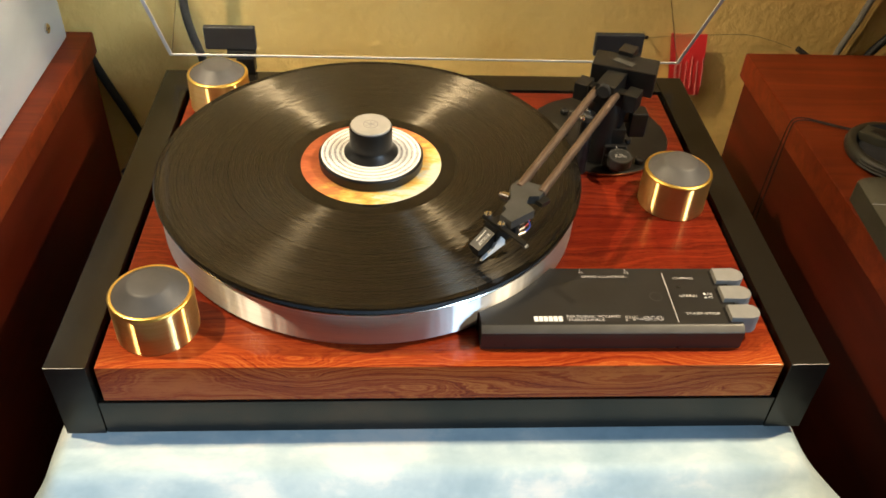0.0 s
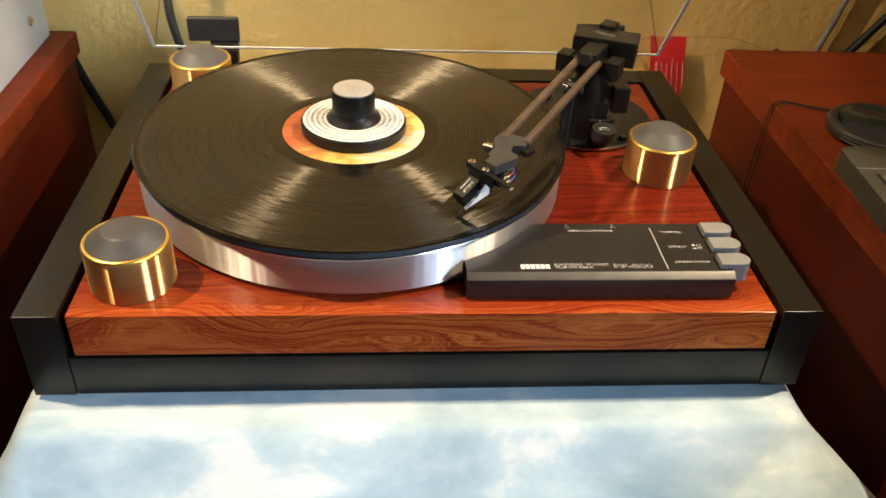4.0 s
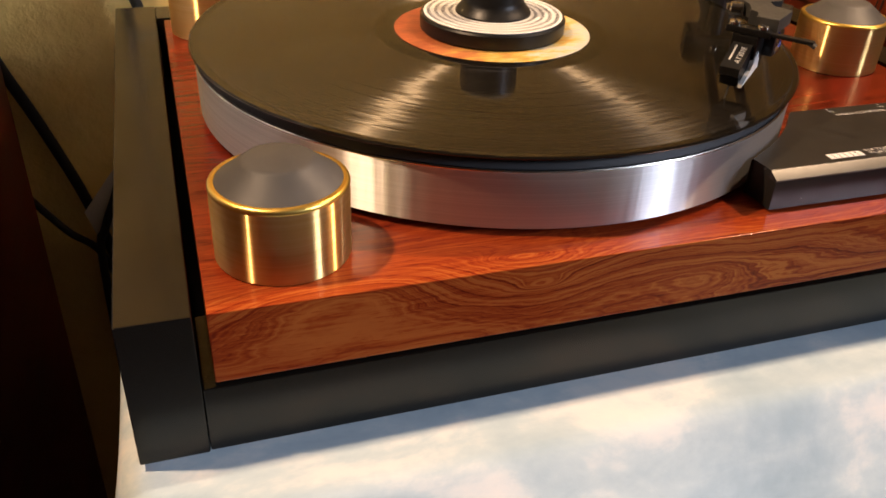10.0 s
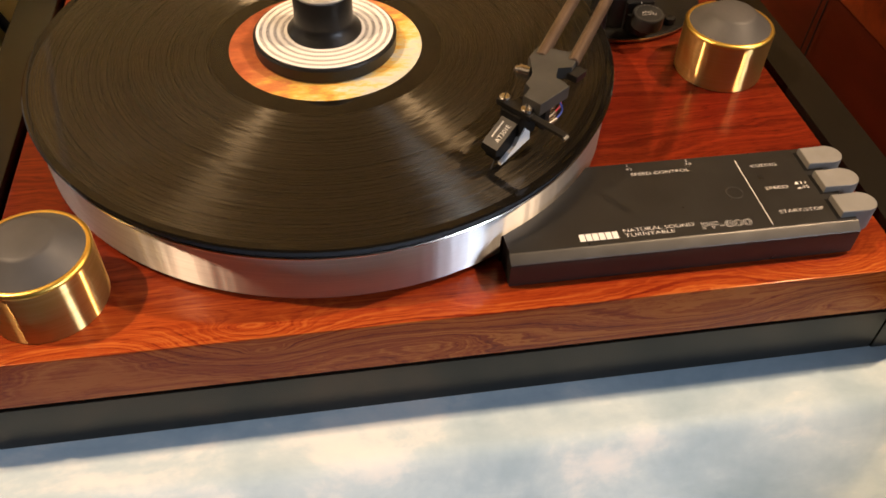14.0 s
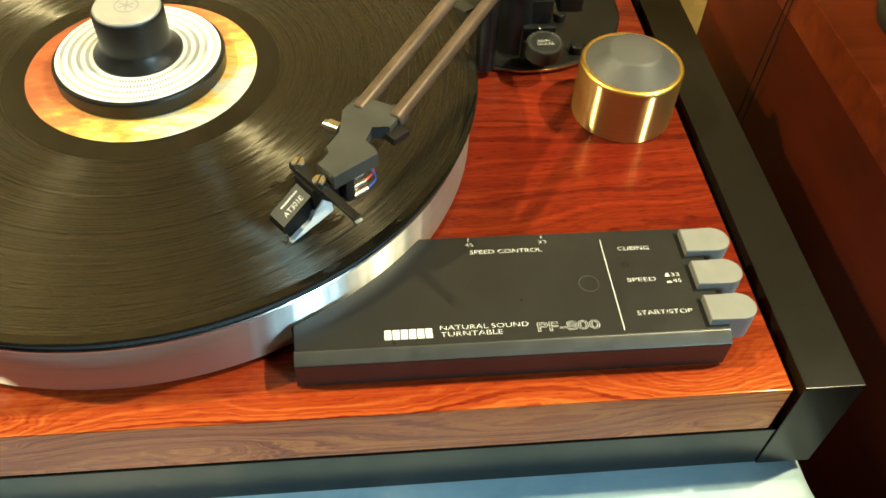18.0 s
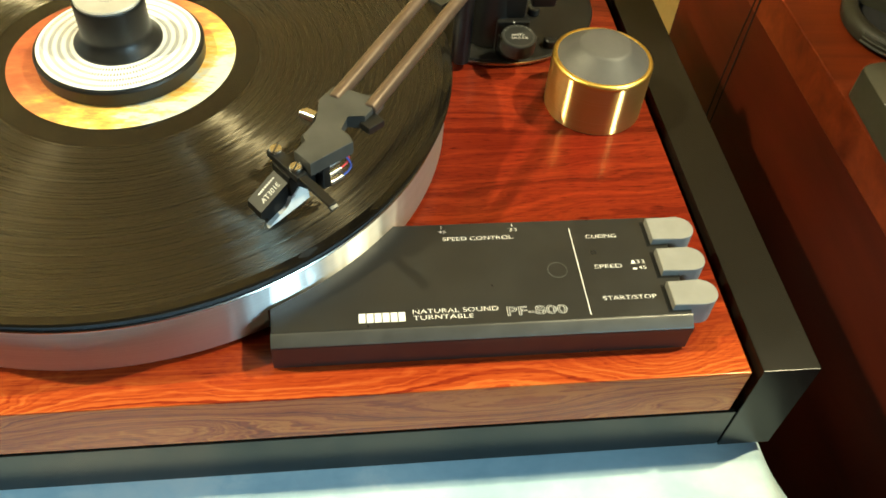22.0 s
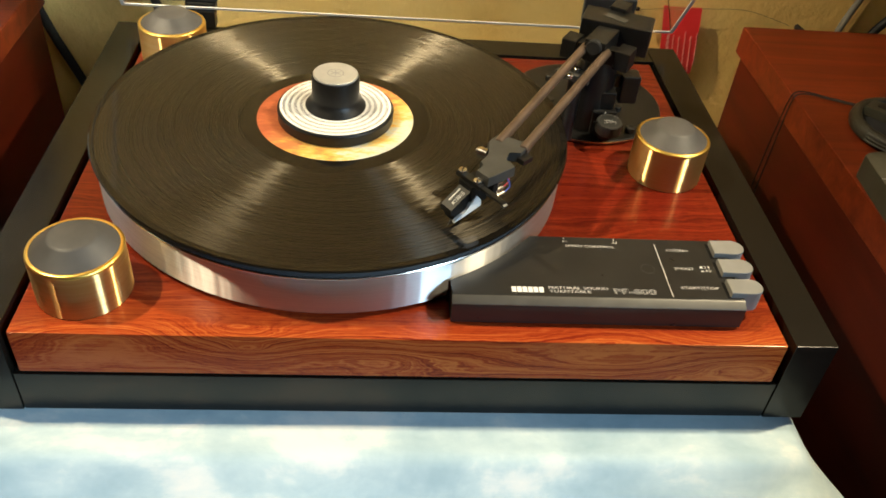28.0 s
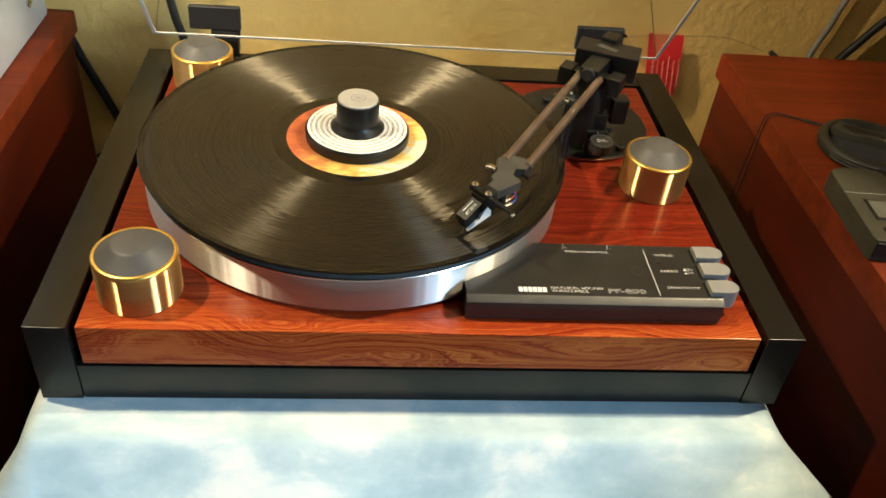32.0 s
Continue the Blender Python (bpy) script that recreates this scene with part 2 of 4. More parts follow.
def mahogany(name, along, dark, light, rough=0.38):
    m, n, l, p = nodes_of(name)
    at = n.new("ShaderNodeTexCoord").outputs["Object"]
    s = scaled(n, l, at, along)
    f = noise_node(n, l, s, 1.0, 5, 0.6, 0.4)
    g = noise_node(n, l, at, 9.0, 3)
    r = ramp(n, [(0.35, dark), (0.66, light)])
    l.new(math_node(n, l, "MULTIPLY_ADD", g, 0.5, math_node(n, l, "MULTIPLY", f, 0.5)), r.inputs[0])
    l.new(r.outputs[0], p.inputs["Base Color"])
    mr = n.new("ShaderNodeMapRange")
    mr.inputs["To Min"].default_value, mr.inputs["To Max"].default_value = rough - 0.06, rough + 0.12
    l.new(g, mr.inputs["Value"])
    l.new(mr.outputs[0], p.inputs["Roughness"])
    p.inputs["Specular IOR Level"].default_value = 0.16
    bump(n, l, f, p, 0.06, 0.0004)
    return m


def vinyl():
    """Pressed grooves: their walls lean in and out, each ring by its own amount."""
    m, n, l, p = nodes_of("record_vinyl")
    at = n.new("ShaderNodeTexCoord").outputs["Object"]
    sep = n.new("ShaderNodeSeparateXYZ")
    l.new(at, sep.inputs[0])
    dx = math_node(n, l, "SUBTRACT", sep.outputs["X"], PLATTER_X)
    dy = math_node(n, l, "SUBTRACT", sep.outputs["Y"], PLATTER_Y)
    rad = math_node(n, l, "SQRT", math_node(n, l, "ADD", math_node(n, l, "MULTIPLY", dx, dx), math_node(n, l, "MULTIPLY", dy, dy)))

    def ring(scale, detail=2, rough=0.5):
        t = n.new("ShaderNodeTexNoise")
        t.noise_dimensions = "1D"
        t.inputs["Scale"].default_value, t.inputs["Detail"].default_value, t.inputs["Roughness"].default_value = scale, detail, rough
        l.new(rad, t.inputs["W"])
        return t.outputs["Fac"]

    # the grooved band lies between the run-out and the rim
    band = math_node(n, l, "MULTIPLY", math_node(n, l, "GREATER_THAN", rad, 0.0605), math_node(n, l, "LESS_THAN", rad, 0.1462))
    # loud passages swing the walls sideways, ring by ring and along the turn
    swing = math_node(n, l, "SUBTRACT", noise_node(n, l, at, 55.0, 2), 0.5)
    side = math_node(n, l, "MULTIPLY_ADD", math_node(n, l, "SUBTRACT", ring(330.0, 3, 0.75), 0.5), 0.25, math_node(n, l, "MULTIPLY", swing, 0.14))
    inv = math_node(n, l, "DIVIDE", 1.0, math_node(n, l, "MAXIMUM", rad, 0.001))
    ux, uy = math_node(n, l, "MULTIPLY", dx, inv), math_node(n, l, "MULTIPLY", dy, inv)
    out, across = n.new("ShaderNodeCombineXYZ"), n.new("ShaderNodeCombineXYZ")
    l.new(ux, out.inputs[0])
    l.new(uy, out.inputs[1])
    l.new(math_node(n, l, "MULTIPLY", math_node(n, l, "MULTIPLY", uy, side), -1.0), across.inputs[0])
    l.new(math_node(n, l, "MULTIPLY", ux, side), across.inputs[1])
    tone = ramp(n, [(0.36, (0.48, 0.43, 0.34)), (0.54, (0.52, 0.47, 0.38)), (0.68, (0.64, 0.58, 0.48))])
    l.new(ring(480.0, 4, 0.75), tone.inputs[0])
    rough = math_node(n, l, "MULTIPLY_ADD", ring(900.0, 3, 0.7), 0.20, 0.18)
    gloss = grooved_gloss(n, l, p, tone.outputs[0], rough, 0.45, (-1.12, -1.0, -0.88, -0.74, 0.74, 0.88, 1.0, 1.12), out.outputs[0], across.outputs[0])
    p.inputs["Base Color"].default_value = (0.0078, 0.0066, 0.0050, 1)
    p.inputs["Roughness"].default_value = 0.075
    p.inputs["Specular IOR Level"].default_value = 0.36
    mix = n.new("ShaderNodeMixShader")
    l.new(math_node(n, l, "MULTIPLY", band, 0.076), mix.inputs[0])
    l.new(p.outputs[0], mix.inputs[1])
    l.new(gloss, mix.inputs[2])
    l.new(mix.outputs[0], n["Material Output"].inputs["Surface"])
    return m


def label_paper():
    """A printed landscape: pale sky on one side, warm ridged rock on the other."""
    m, n, l, p = nodes_of("label_print")
    at = n.new("ShaderNodeTexCoord").outputs["Object"]
    sep = n.new("ShaderNodeSeparateXYZ")
    l.new(at, sep.inputs[0])
    dx = math_node(n, l, "SUBTRACT", sep.outputs["X"], PLATTER_X)
    dy = math_node(n, l, "SUBTRACT", sep.outputs["Y"], PLATTER_Y)
    side = math_node(n, l, "ADD", math_node(n, l, "MULTIPLY", dx, 0.75), math_node(n, l, "MULTIPLY", dy, -0.66))
    wob = noise_node(n, l, scaled(n, l, at, (1, 2.6, 1), (0, 0, 40)), 70.0, 5, 0.65)
    f = math_node(n, l, "MULTIPLY_ADD", side, 6.0, math_node(n, l, "MULTIPLY", wob, 0.75))
    f = math_node(n, l, "ADD", f, 0.07)
    r = ramp(n, [(0.10, (0.22, 0.045, 0.015)), (0.32, (0.42, 0.105, 0.035)), (0.48, (0.54, 0.20, 0.06)), (0.58, (0.70, 0.42, 0.08)), (0.65, (0.64, 0.52, 0.22)), (0.70, (0.62, 0.60, 0.50)), (0.78, (0.50, 0.50, 0.46)), (0.86, (0.68, 0.68, 0.64))])
    l.new(f, r.inputs[0])
    l.new(r.outputs[0], p.inputs["Base Color"])
    p.inputs["Roughness"].default_value = 0.45
    return m


def cloud_cloth():
    m, n, l, p = nodes_of("cloud_print_cloth")
    at = n.new("ShaderNodeTexCoord").outputs["Object"]
    f = noise_node(n, l, scaled(n, l, at, (1.0, 1.25, 1.25), (0, 0, 25)), 9.0, 7, 0.60, 0.25)
    wisp = noise_node(n, l, scaled(n, l, at, (1.0, 2.6, 2.6), (0, 0, -38)), 22.0, 5, 0.62, 0.4)
    f = math_node(n, l, "MULTIPLY_ADD", math_node(n, l, "SUBTRACT", wisp, 0.5), 0.30, f)
    # colours shift to the bluer, darker end of the ramp towards the right
    sep = n.new("ShaderNodeSeparateXYZ")
    l.new(at, sep.inputs[0])
    blue = n.new("ShaderNodeMapRange")
    blue.interpolation_type = "SMOOTHSTEP"
    blue.inputs["From Min"].default_value, blue.inputs["From Max"].default_value = 0.0, 0.20
    blue.inputs["To Max"].default_value = -0.13
    l.new(sep.outputs["X"], blue.inputs["Value"])
    f = math_node(n, l, "ADD", f, blue.outputs[0])
    r = ramp(n, [(0.28, (0.31, 0.45, 0.54)), (0.43, (0.43, 0.57, 0.65)), (0.51, (0.53, 0.66, 0.72)), (0.57, (0.70, 0.77, 0.79)), (0.64, (0.80, 0.82, 0.81)), (0.80, (0.70, 0.76, 0.78))])
    l.new(f, r.inputs[0])
    l.new(r.outputs[0], p.inputs["Base Color"])
    p.inputs["Roughness"].default_value = 0.7
    p.inputs["Sheen Weight"].default_value = 0.2
    w = noise_node(n, l, at, 1400.0, 2)
    bump(n, l, w, p, 0.12, 0.0003)
    return m


def plaster():
    m, n, l, p = nodes_of("ochre_plaster")
    at = n.new("ShaderNodeTexCoord").outputs["Object"]
    f = noise_node(n, l, at, 5.0, 4)
    r = ramp(n, [(0.3, (0.67, 0.445, 0.128)), (0.7, (0.81, 0.565, 0.190))])
    l.new(f, r.inputs[0])
    l.new(r.outputs[0], p.inputs["Base Color"])
    p.inputs["Roughness"].default_value = 0.85
    a = noise_node(n, l, at, 90.0, 5, 0.6)
    bump(n, l, a, p, 0.55, 0.004)
    return m


def acrylic():
    m, n, l, p = nodes_of("clear_acrylic")
    p.inputs["Base Color"].default_value = (0.96, 0.97, 0.96, 1)
    p.inputs["Roughness"].default_value = 0.04
    p.inputs["IOR"].default_value = 1.49
    p.inputs["Transmission Weight"].default_value = 1.0
    return m


PLATTER_X, PLATTER_Y = -0.0484, 0.1635
M_WOOD = rosewood()
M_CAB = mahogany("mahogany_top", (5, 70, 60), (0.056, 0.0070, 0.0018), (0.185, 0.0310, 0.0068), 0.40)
# the same mahogany with the shade on the cabinet sides put into its colours
M_CAB_SHADED = mahogany("mahogany_shaded_side", (60, 4, 30), (0.029, 0.0031, 0.0009), (0.080, 0.0092, 0.0021), 0.46)
M_BLACK = plain("black_satin_lacquer", (0.0074, 0.0064, 0.0048), (0.0105, 0.0092, 0.0070), 0.24, scale=6, stretch=(1, 1, 1), grain=0.010, grain_scale=300, spec=0.36, rough_spread=0.05)
# near-black that puts shade into gaps, slots and recesses; also for small black parts
M_SHADOWGAP = plain("gap_shade_and_black_parts", (0.003, 0.003, 0.003), (0.006, 0.006, 0.006), 0.9)
M_ALU = brushed("turned_aluminium", (0.66, 0.66, 0.66), (0.80, 0.80, 0.80), 0.42, 0.70, (-0.12, 0.06, 0.20, 0.45, 0.95), 0.62)
M_GOLD = brushed("turned_brass", (0.90, 0.555, 0.185), (0.97, 0.66, 0.280), 0.45)
M_GOLDRIM = plain("polished_brass", (0.90, 0.58, 0.115), (0.96, 0.68, 0.19), 0.34, 1.0, rough_spread=0.03)
M_CAP = plain("grey_satin_cap", (0.058, 0.055, 0.052), (0.080, 0.076, 0.072), 0.50, scale=60, rough_spread=0.05, spec=0.4)
M_VINYL = vinyl()
M_LABEL = label_paper()
M_RUBBER = plain("black_rubber", (0.012, 0.013, 0.015), (0.022, 0.024, 0.027), 0.55)
M_MAT = plain("blue_grey_rubber", (0.036, 0.038, 0.041), (0.050, 0.053, 0.057), 0.55, scale=50, spec=0.3)
M_PANEL = plain("charcoal_painted_metal", (0.0165, 0.0160, 0.0148), (0.0225, 0.0220, 0.0205), 0.31, scale=30, grain=0.06, grain_scale=1800)
M_BEVEL = plain("charcoal_machined_metal", (0.115, 0.112, 0.105), (0.145, 0.142, 0.135), 0.40, 0.85, scale=60)
M_STAIN = plain("worn_charcoal_paint", (0.026, 0.026, 0.024), (0.075, 0.074, 0.068), 0.5, scale=180)
M_PLASTIC = plain("black_plastic", (0.0055, 0.0055, 0.0055), (0.011, 0.011, 0.0105), 0.36, scale=60, spec=0.35)
M_BUTTON = plain("silver_grey_paint", (0.20, 0.195, 0.18), (0.24, 0.235, 0.22), 0.52, 0.0, scale=80, grain=0.03, grain_scale=2000)
M_TUBE = plain("grey_brown_tube", (0.105, 0.072, 0.050), (0.150, 0.105, 0.075), 0.34, 0.45, scale=80, stretch=(1, 1, 1))
M_GUN = plain("gunmetal_grey", (0.045, 0.045, 0.042), (0.070, 0.070, 0.064), 0.40, 0.2, scale=90)
M_CAPGREY = plain("dark_grey_plastic", (0.019, 0.019, 0.0175), (0.027, 0.027, 0.025), 0.42, scale=80, spec=0.4)
M_STEEL = plain("bright_steel", (0.60, 0.58, 0.54), (0.72, 0.70, 0.66), 0.22, 1.0)
M_SILVER = plain("satin_silver", (0.38, 0.375, 0.35), (0.44, 0.435, 0.41), 0.45, 0.4, scale=120)
M_WHITE = plain("white_print", (0.80, 0.79, 0.76), (0.86, 0.85, 0.82), 0.5)
M_GREYPRINT = plain("grey_print", (0.22, 0.22, 0.22), (0.28, 0.28, 0.28), 0.5)
M_RINGPRINT = plain("dark_strobe_print", (0.05, 0.05, 0.05), (0.08, 0.08, 0.08), 0.5)
M_CLOTH = cloud_cloth()
M_WALL = plaster()
M_ACRYLIC = acrylic()
M_TAG = plain("red_plastic_tag", (0.55, 0.020, 0.022), (0.66, 0.035, 0.035), 0.35, scale=30)
M_CABLE = plain("black_cable", (0.006, 0.006, 0.006), (0.012, 0.012, 0.012), 0.6, spec=0.3)
M_DARKCABLE = plain("charcoal_cable", (0.030, 0.029, 0.027), (0.045, 0.043, 0.040), 0.45)
M_GREYCABLE = plain("grey_cable", (0.13, 0.125, 0.11), (0.18, 0.175, 0.155), 0.45)
M_METALBOX = plain("pale_blue_steel", (0.40, 0.44, 0.48), (0.47, 0.51, 0.55), 0.38, 0.3, scale=12, stretch=(1, 1, 2), grain=0.03)
M_DEVICE = plain("grey_black_plastic", (0.016, 0.0155, 0.0110), (0.023, 0.0220, 0.0160), 0.42, scale=60, spec=0.3)
M_STRING = plain("brown_string", (0.20, 0.13, 0.055), (0.28, 0.19, 0.085), 0.8, scale=200)
M_METER = plain("olive_grey_plastic", (0.031, 0.029, 0.019), (0.042, 0.039, 0.027), 0.46, scale=60, spec=0.22, grain=0.05, grain_scale=1500)
M_LCD = plain("grey_display_glass", (0.070, 0.070, 0.058), (0.095, 0.095, 0.080), 0.2)
M_ROOM = plain("painted_room", (0.31, 0.215, 0.12), (0.36, 0.255, 0.15), 0.8, scale=4)
M_FLOOR = plain("oak_floor", (0.16, 0.09, 0.045), (0.24, 0.14, 0.07), 0.5, scale=6, stretch=(1, 12, 1))
M_RIM = plain("frosted_acrylic_edge", (0.78, 0.77, 0.72), (0.86, 0.85, 0.80), 0.5)
M_PAPER = plain("pale_paper", (0.55, 0.50, 0.42), (0.62, 0.57, 0.48), 0.7)
M_PINKPRINT = plain("pale_pink_print", (0.70, 0.24, 0.22), (0.76, 0.32, 0.29), 0.5)
M_STAND = plain("dark_stand", (0.02, 0.015, 0.012), (0.035, 0.026, 0.02), 0.6)


# ---- building ----
def thing(name, at, label, category, group="", kind=""):
    ob = new(name)
    ob.empty_display_size = 0.02
    ob.location = at
    return tagged(ob, label, category, group, kind)


def finish(bm, name, material, smooth=35):
    bmesh.ops.recalc_face_normals(bm, faces=bm.faces)
    me = bpy.data.meshes.new(name)
    corners = []
    if smooth and len(bm.faces) < 6000:
        # large flat faces keep their own normal, only the rounded edges between them turn
        bm.normal_update()
        limit = math.cos(radians(smooth))
        area = {f: f.calc_area() for f in bm.faces}
        for f in bm.faces:
            for corner in f.loops:
                total = Vector((0, 0, 0))
                for g in corner.vert.link_faces:
                    if g.normal.dot(f.normal) >= limit:
                        total += g.normal * area[g]
                corners.append(total.normalized() if total.length > 0 else f.normal.copy())
    bm.to_mesh(me)
    bm.free()
    me.materials.append(material)
    if smooth:
        me.shade_smooth()
        me.set_sharp_from_angle(angle=radians(smooth))
        if corners:
            me.normals_split_custom_set(corners)
    return me


def part(name, bm, material, parent=None, label="", smooth=35):
    """Links a bmesh, built in world places, as one mesh object under a thing or a part."""
    ob = new(name, finish(bm, name, material, smooth))
    if parent is not None:
        ob.parent = parent
        if parent.type == "EMPTY":
            ob.matrix_parent_inverse = Matrix.Translation(-Vector(parent.location))
    return tagged(ob, label)


def setting(name, bm, material, label, category="", smooth=35):
    return tagged(part(name, bm, material, None, "", smooth), label, category or name.split("_")[0], "", "structure")


def box(bm, x0, x1, y0, y1, z0, z1, bevel=0.0, m=None, segments=2):
    got = bmesh.ops.create_cube(bm, size=1.0)["verts"]
    for v in got:
        v.co = Vector(((x0 + x1) / 2 + v.co.x * (x1 - x0), (y0 + y1) / 2 + v.co.y * (y1 - y0), (z0 + z1) / 2 + v.co.z * (z1 - z0)))
    if m is not None:
        bmesh.ops.transform(bm, matrix=m, verts=got)
    if bevel:
        edges = {e for v in got for e in v.link_edges}
        bmesh.ops.bevel(bm, geom=list(edges), offset=bevel, segments=segments, affect="EDGES", profile=0.5)
    return bm


def lathe(bm, cx, cy, profile, seg=64, close=True):
    """Turns a profile of (radius, height) round a vertical axis."""
    rings = []
    for r, z in profile:
        if r < 1e-6:
            rings.append([bm.verts.new((cx, cy, z))])
        else:
            rings.append([bm.verts.new((cx + r * math.cos(2 * math.pi * i / seg), cy + r * math.sin(2 * math.pi * i / seg), z)) for i in range(seg)])
    for a, b in zip(rings, rings[1:]):
        for i in range(seg):
            j = (i + 1) % seg
            if len(a) == 1 and len(b) > 1:
                bm.faces.new((a[0], b[i], b[j]))
            elif len(b) == 1 and len(a) > 1:
                bm.faces.new((a[i], a[j], b[0]))
            elif len(a) > 1:
                bm.faces.new((a[i], a[j], b[j], b[i]))
    return bm


def rod(bm, a, b, r, seg=20, r2=None, bevel=0.0):
    """A round bar from a to b, with softened ends."""
    a, b = Vector(a), Vector(b)
    d = (b - a)
    length = d.length
    m = Matrix.Translation(a) @ d.to_track_quat("Z", "Y").to_matrix().to_4x4()
    tmp = bmesh.new()
    r2 = r if r2 is None else r2
    e = min(bevel or 0.15 * min(r, r2), length / 3)
    lathe(tmp, 0, 0, [(0, 0), (r - e, 0), (r, e), (r2, length - e), (r2 - e, length), (0, length)], seg)
    bmesh.ops.transform(tmp, matrix=m, verts=tmp.verts)
    me = bpy.data.meshes.new("tmp")
    tmp.to_mesh(me)
    tmp.free()
    bm.from_mesh(me)
    bpy.data.meshes.remove(me)
    return bm


def tube(bm, points, r, seg=10, steps=10):
    """A cable through points, as a smooth line."""
    p = [Vector(q) for q in points]
    line = []
    for i in range(len(p) - 1):
        a, b, c, d = p[max(i - 1, 0)], p[i], p[i + 1], p[min(i + 2, len(p) - 1)]
        for s in range(steps):
            t = s / steps
            line.append(0.5 * ((2 * b) + (c - a) * t + (2 * a - 5 * b + 4 * c - d) * t * t + (3 * b - a - 3 * c + d) * t ** 3))
    line.append(p[-1])
    side = None
    rings = []
    for i, q in enumerate(line):
        way = (line[min(i + 1, len(line) - 1)] - line[max(i - 1, 0)]).normalized()
        if side is None:
            side = way.orthogonal().normalized()
        side = (side - way * side.dot(way)).normalized()
        up = way.cross(side)
        rings.append([bm.verts.new(q + r * (math.cos(2 * math.pi * k / seg) * side + math.sin(2 * math.pi * k / seg) * up)) for k in range(seg)])
    for a, b in zip(rings, rings[1:]):
        for k in range(seg):
            j = (k + 1) % seg
            bm.faces.new((a[k], a[j], b[j], b[k]))
    bm.faces.new(rings[0])
    bm.faces.new(list(reversed(rings[-1])))
    return bm


def prism(bm, outline, z0, z1, bevel=0.0, m=None):
    """A flat outline raised from z0 to z1."""
    low = [bm.verts.new((x, y, z0)) for x, y in outline]
    top = [bm.verts.new((x, y, z1)) for x, y in outline]
    k = len(outline)
    bm.faces.new(list(reversed(low)))
    cap = bm.faces.new(top)
    for i in range(k):
        j = (i + 1) % k
        bm.faces.new((low[i], low[j], top[j], top[i]))
    if m is not None:
        bmesh.ops.transform(bm, matrix=m, verts=low + top)
    if bevel:
        bmesh.ops.bevel(bm, geom=list(cap.edges), offset=bevel, segments=2, affect="EDGES", profile=0.5)
    return bm


def lettering(name, words, x0, x1, y, h, z, material, parent, outline=0.0, thin=0.0):
    """Printed words as a thin mesh, filling the given width and height."""
    cu = bpy.data.curves.new(name, "FONT")
    cu.body, cu.size, cu.align_y = words, 1.0, "CENTER"
    cu.resolution_u = 3
    cu.offset = -thin
    if outline:
        cu.fill_mode, cu.bevel_depth, cu.bevel_resolution = "NONE", outline, 0
    tmp = new(name, cu)
    me = bpy.data.meshes.new_from_object(tmp.evaluated_get(bpy.context.evaluated_depsgraph_get()))
    bpy.data.objects.remove(tmp)
    xs, ys = [v.co.x for v in me.vertices], [v.co.y for v in me.vertices]
    kx, ky = (x1 - x0) / (max(xs) - min(xs)), h / (max(ys) - min(ys))
    me.transform(Matrix.Translation((x0, y - h / 2, z)) @ Matrix.Diagonal((kx, ky, 0.0008, 1)) @ Matrix.Translation((-min(xs), -min(ys), 0)))
    me.materials.clear()
    me.materials.append(material)
    ob = new(name, me)
    ob.parent = parent
    return ob


# ---- the room ----
WALL_Y, CLOTH_Z, FLOOR_Z, CEIL_Z = 0.470, -0.0642, -0.81, 2.20
setting("wall_north", box(bmesh.new(), -1.8, 1.8, WALL_Y, WALL_Y + 0.12, FLOOR_Z, CEIL_Z), M_WALL, "ochre yellow textured plaster wall behind the turntable", "wall")
setting("wall_south", box(bmesh.new(), -1.8, 1.8, -2.4, -2.28, FLOOR_Z, CEIL_Z), M_ROOM, "plain beige painted room wall", "wall")
setting("wall_west", box(bmesh.new(), -1.92, -1.8, -2.4, WALL_Y + 0.12, FLOOR_Z, CEIL_Z), M_ROOM, "plain beige painted room wall", "wall")
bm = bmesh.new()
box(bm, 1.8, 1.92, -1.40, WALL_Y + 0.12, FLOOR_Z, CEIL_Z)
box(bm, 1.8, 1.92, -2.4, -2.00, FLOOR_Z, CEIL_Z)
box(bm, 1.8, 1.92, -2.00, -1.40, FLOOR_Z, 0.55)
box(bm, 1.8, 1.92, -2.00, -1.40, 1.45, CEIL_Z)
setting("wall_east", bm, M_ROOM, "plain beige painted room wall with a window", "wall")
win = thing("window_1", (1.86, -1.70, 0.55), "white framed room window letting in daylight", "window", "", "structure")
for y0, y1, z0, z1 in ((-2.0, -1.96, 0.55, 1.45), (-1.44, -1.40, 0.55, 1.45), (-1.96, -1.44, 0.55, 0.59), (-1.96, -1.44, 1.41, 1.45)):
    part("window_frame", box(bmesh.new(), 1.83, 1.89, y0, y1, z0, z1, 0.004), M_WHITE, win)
setting("floor", box(bmesh.new(), -1.92, 1.92, -2.4, WALL_Y + 0.12, FLOOR_Z - 0.1, FLOOR_Z), M_FLOOR, "brown wooden floor of the room", "floor")
setting("ceiling", box(bmesh.new(), -1.92, 1.92, -2.4, WALL_Y + 0.12, CEIL_Z, CEIL_Z + 0.1), M_ROOM, "plain beige room ceiling", "ceiling")


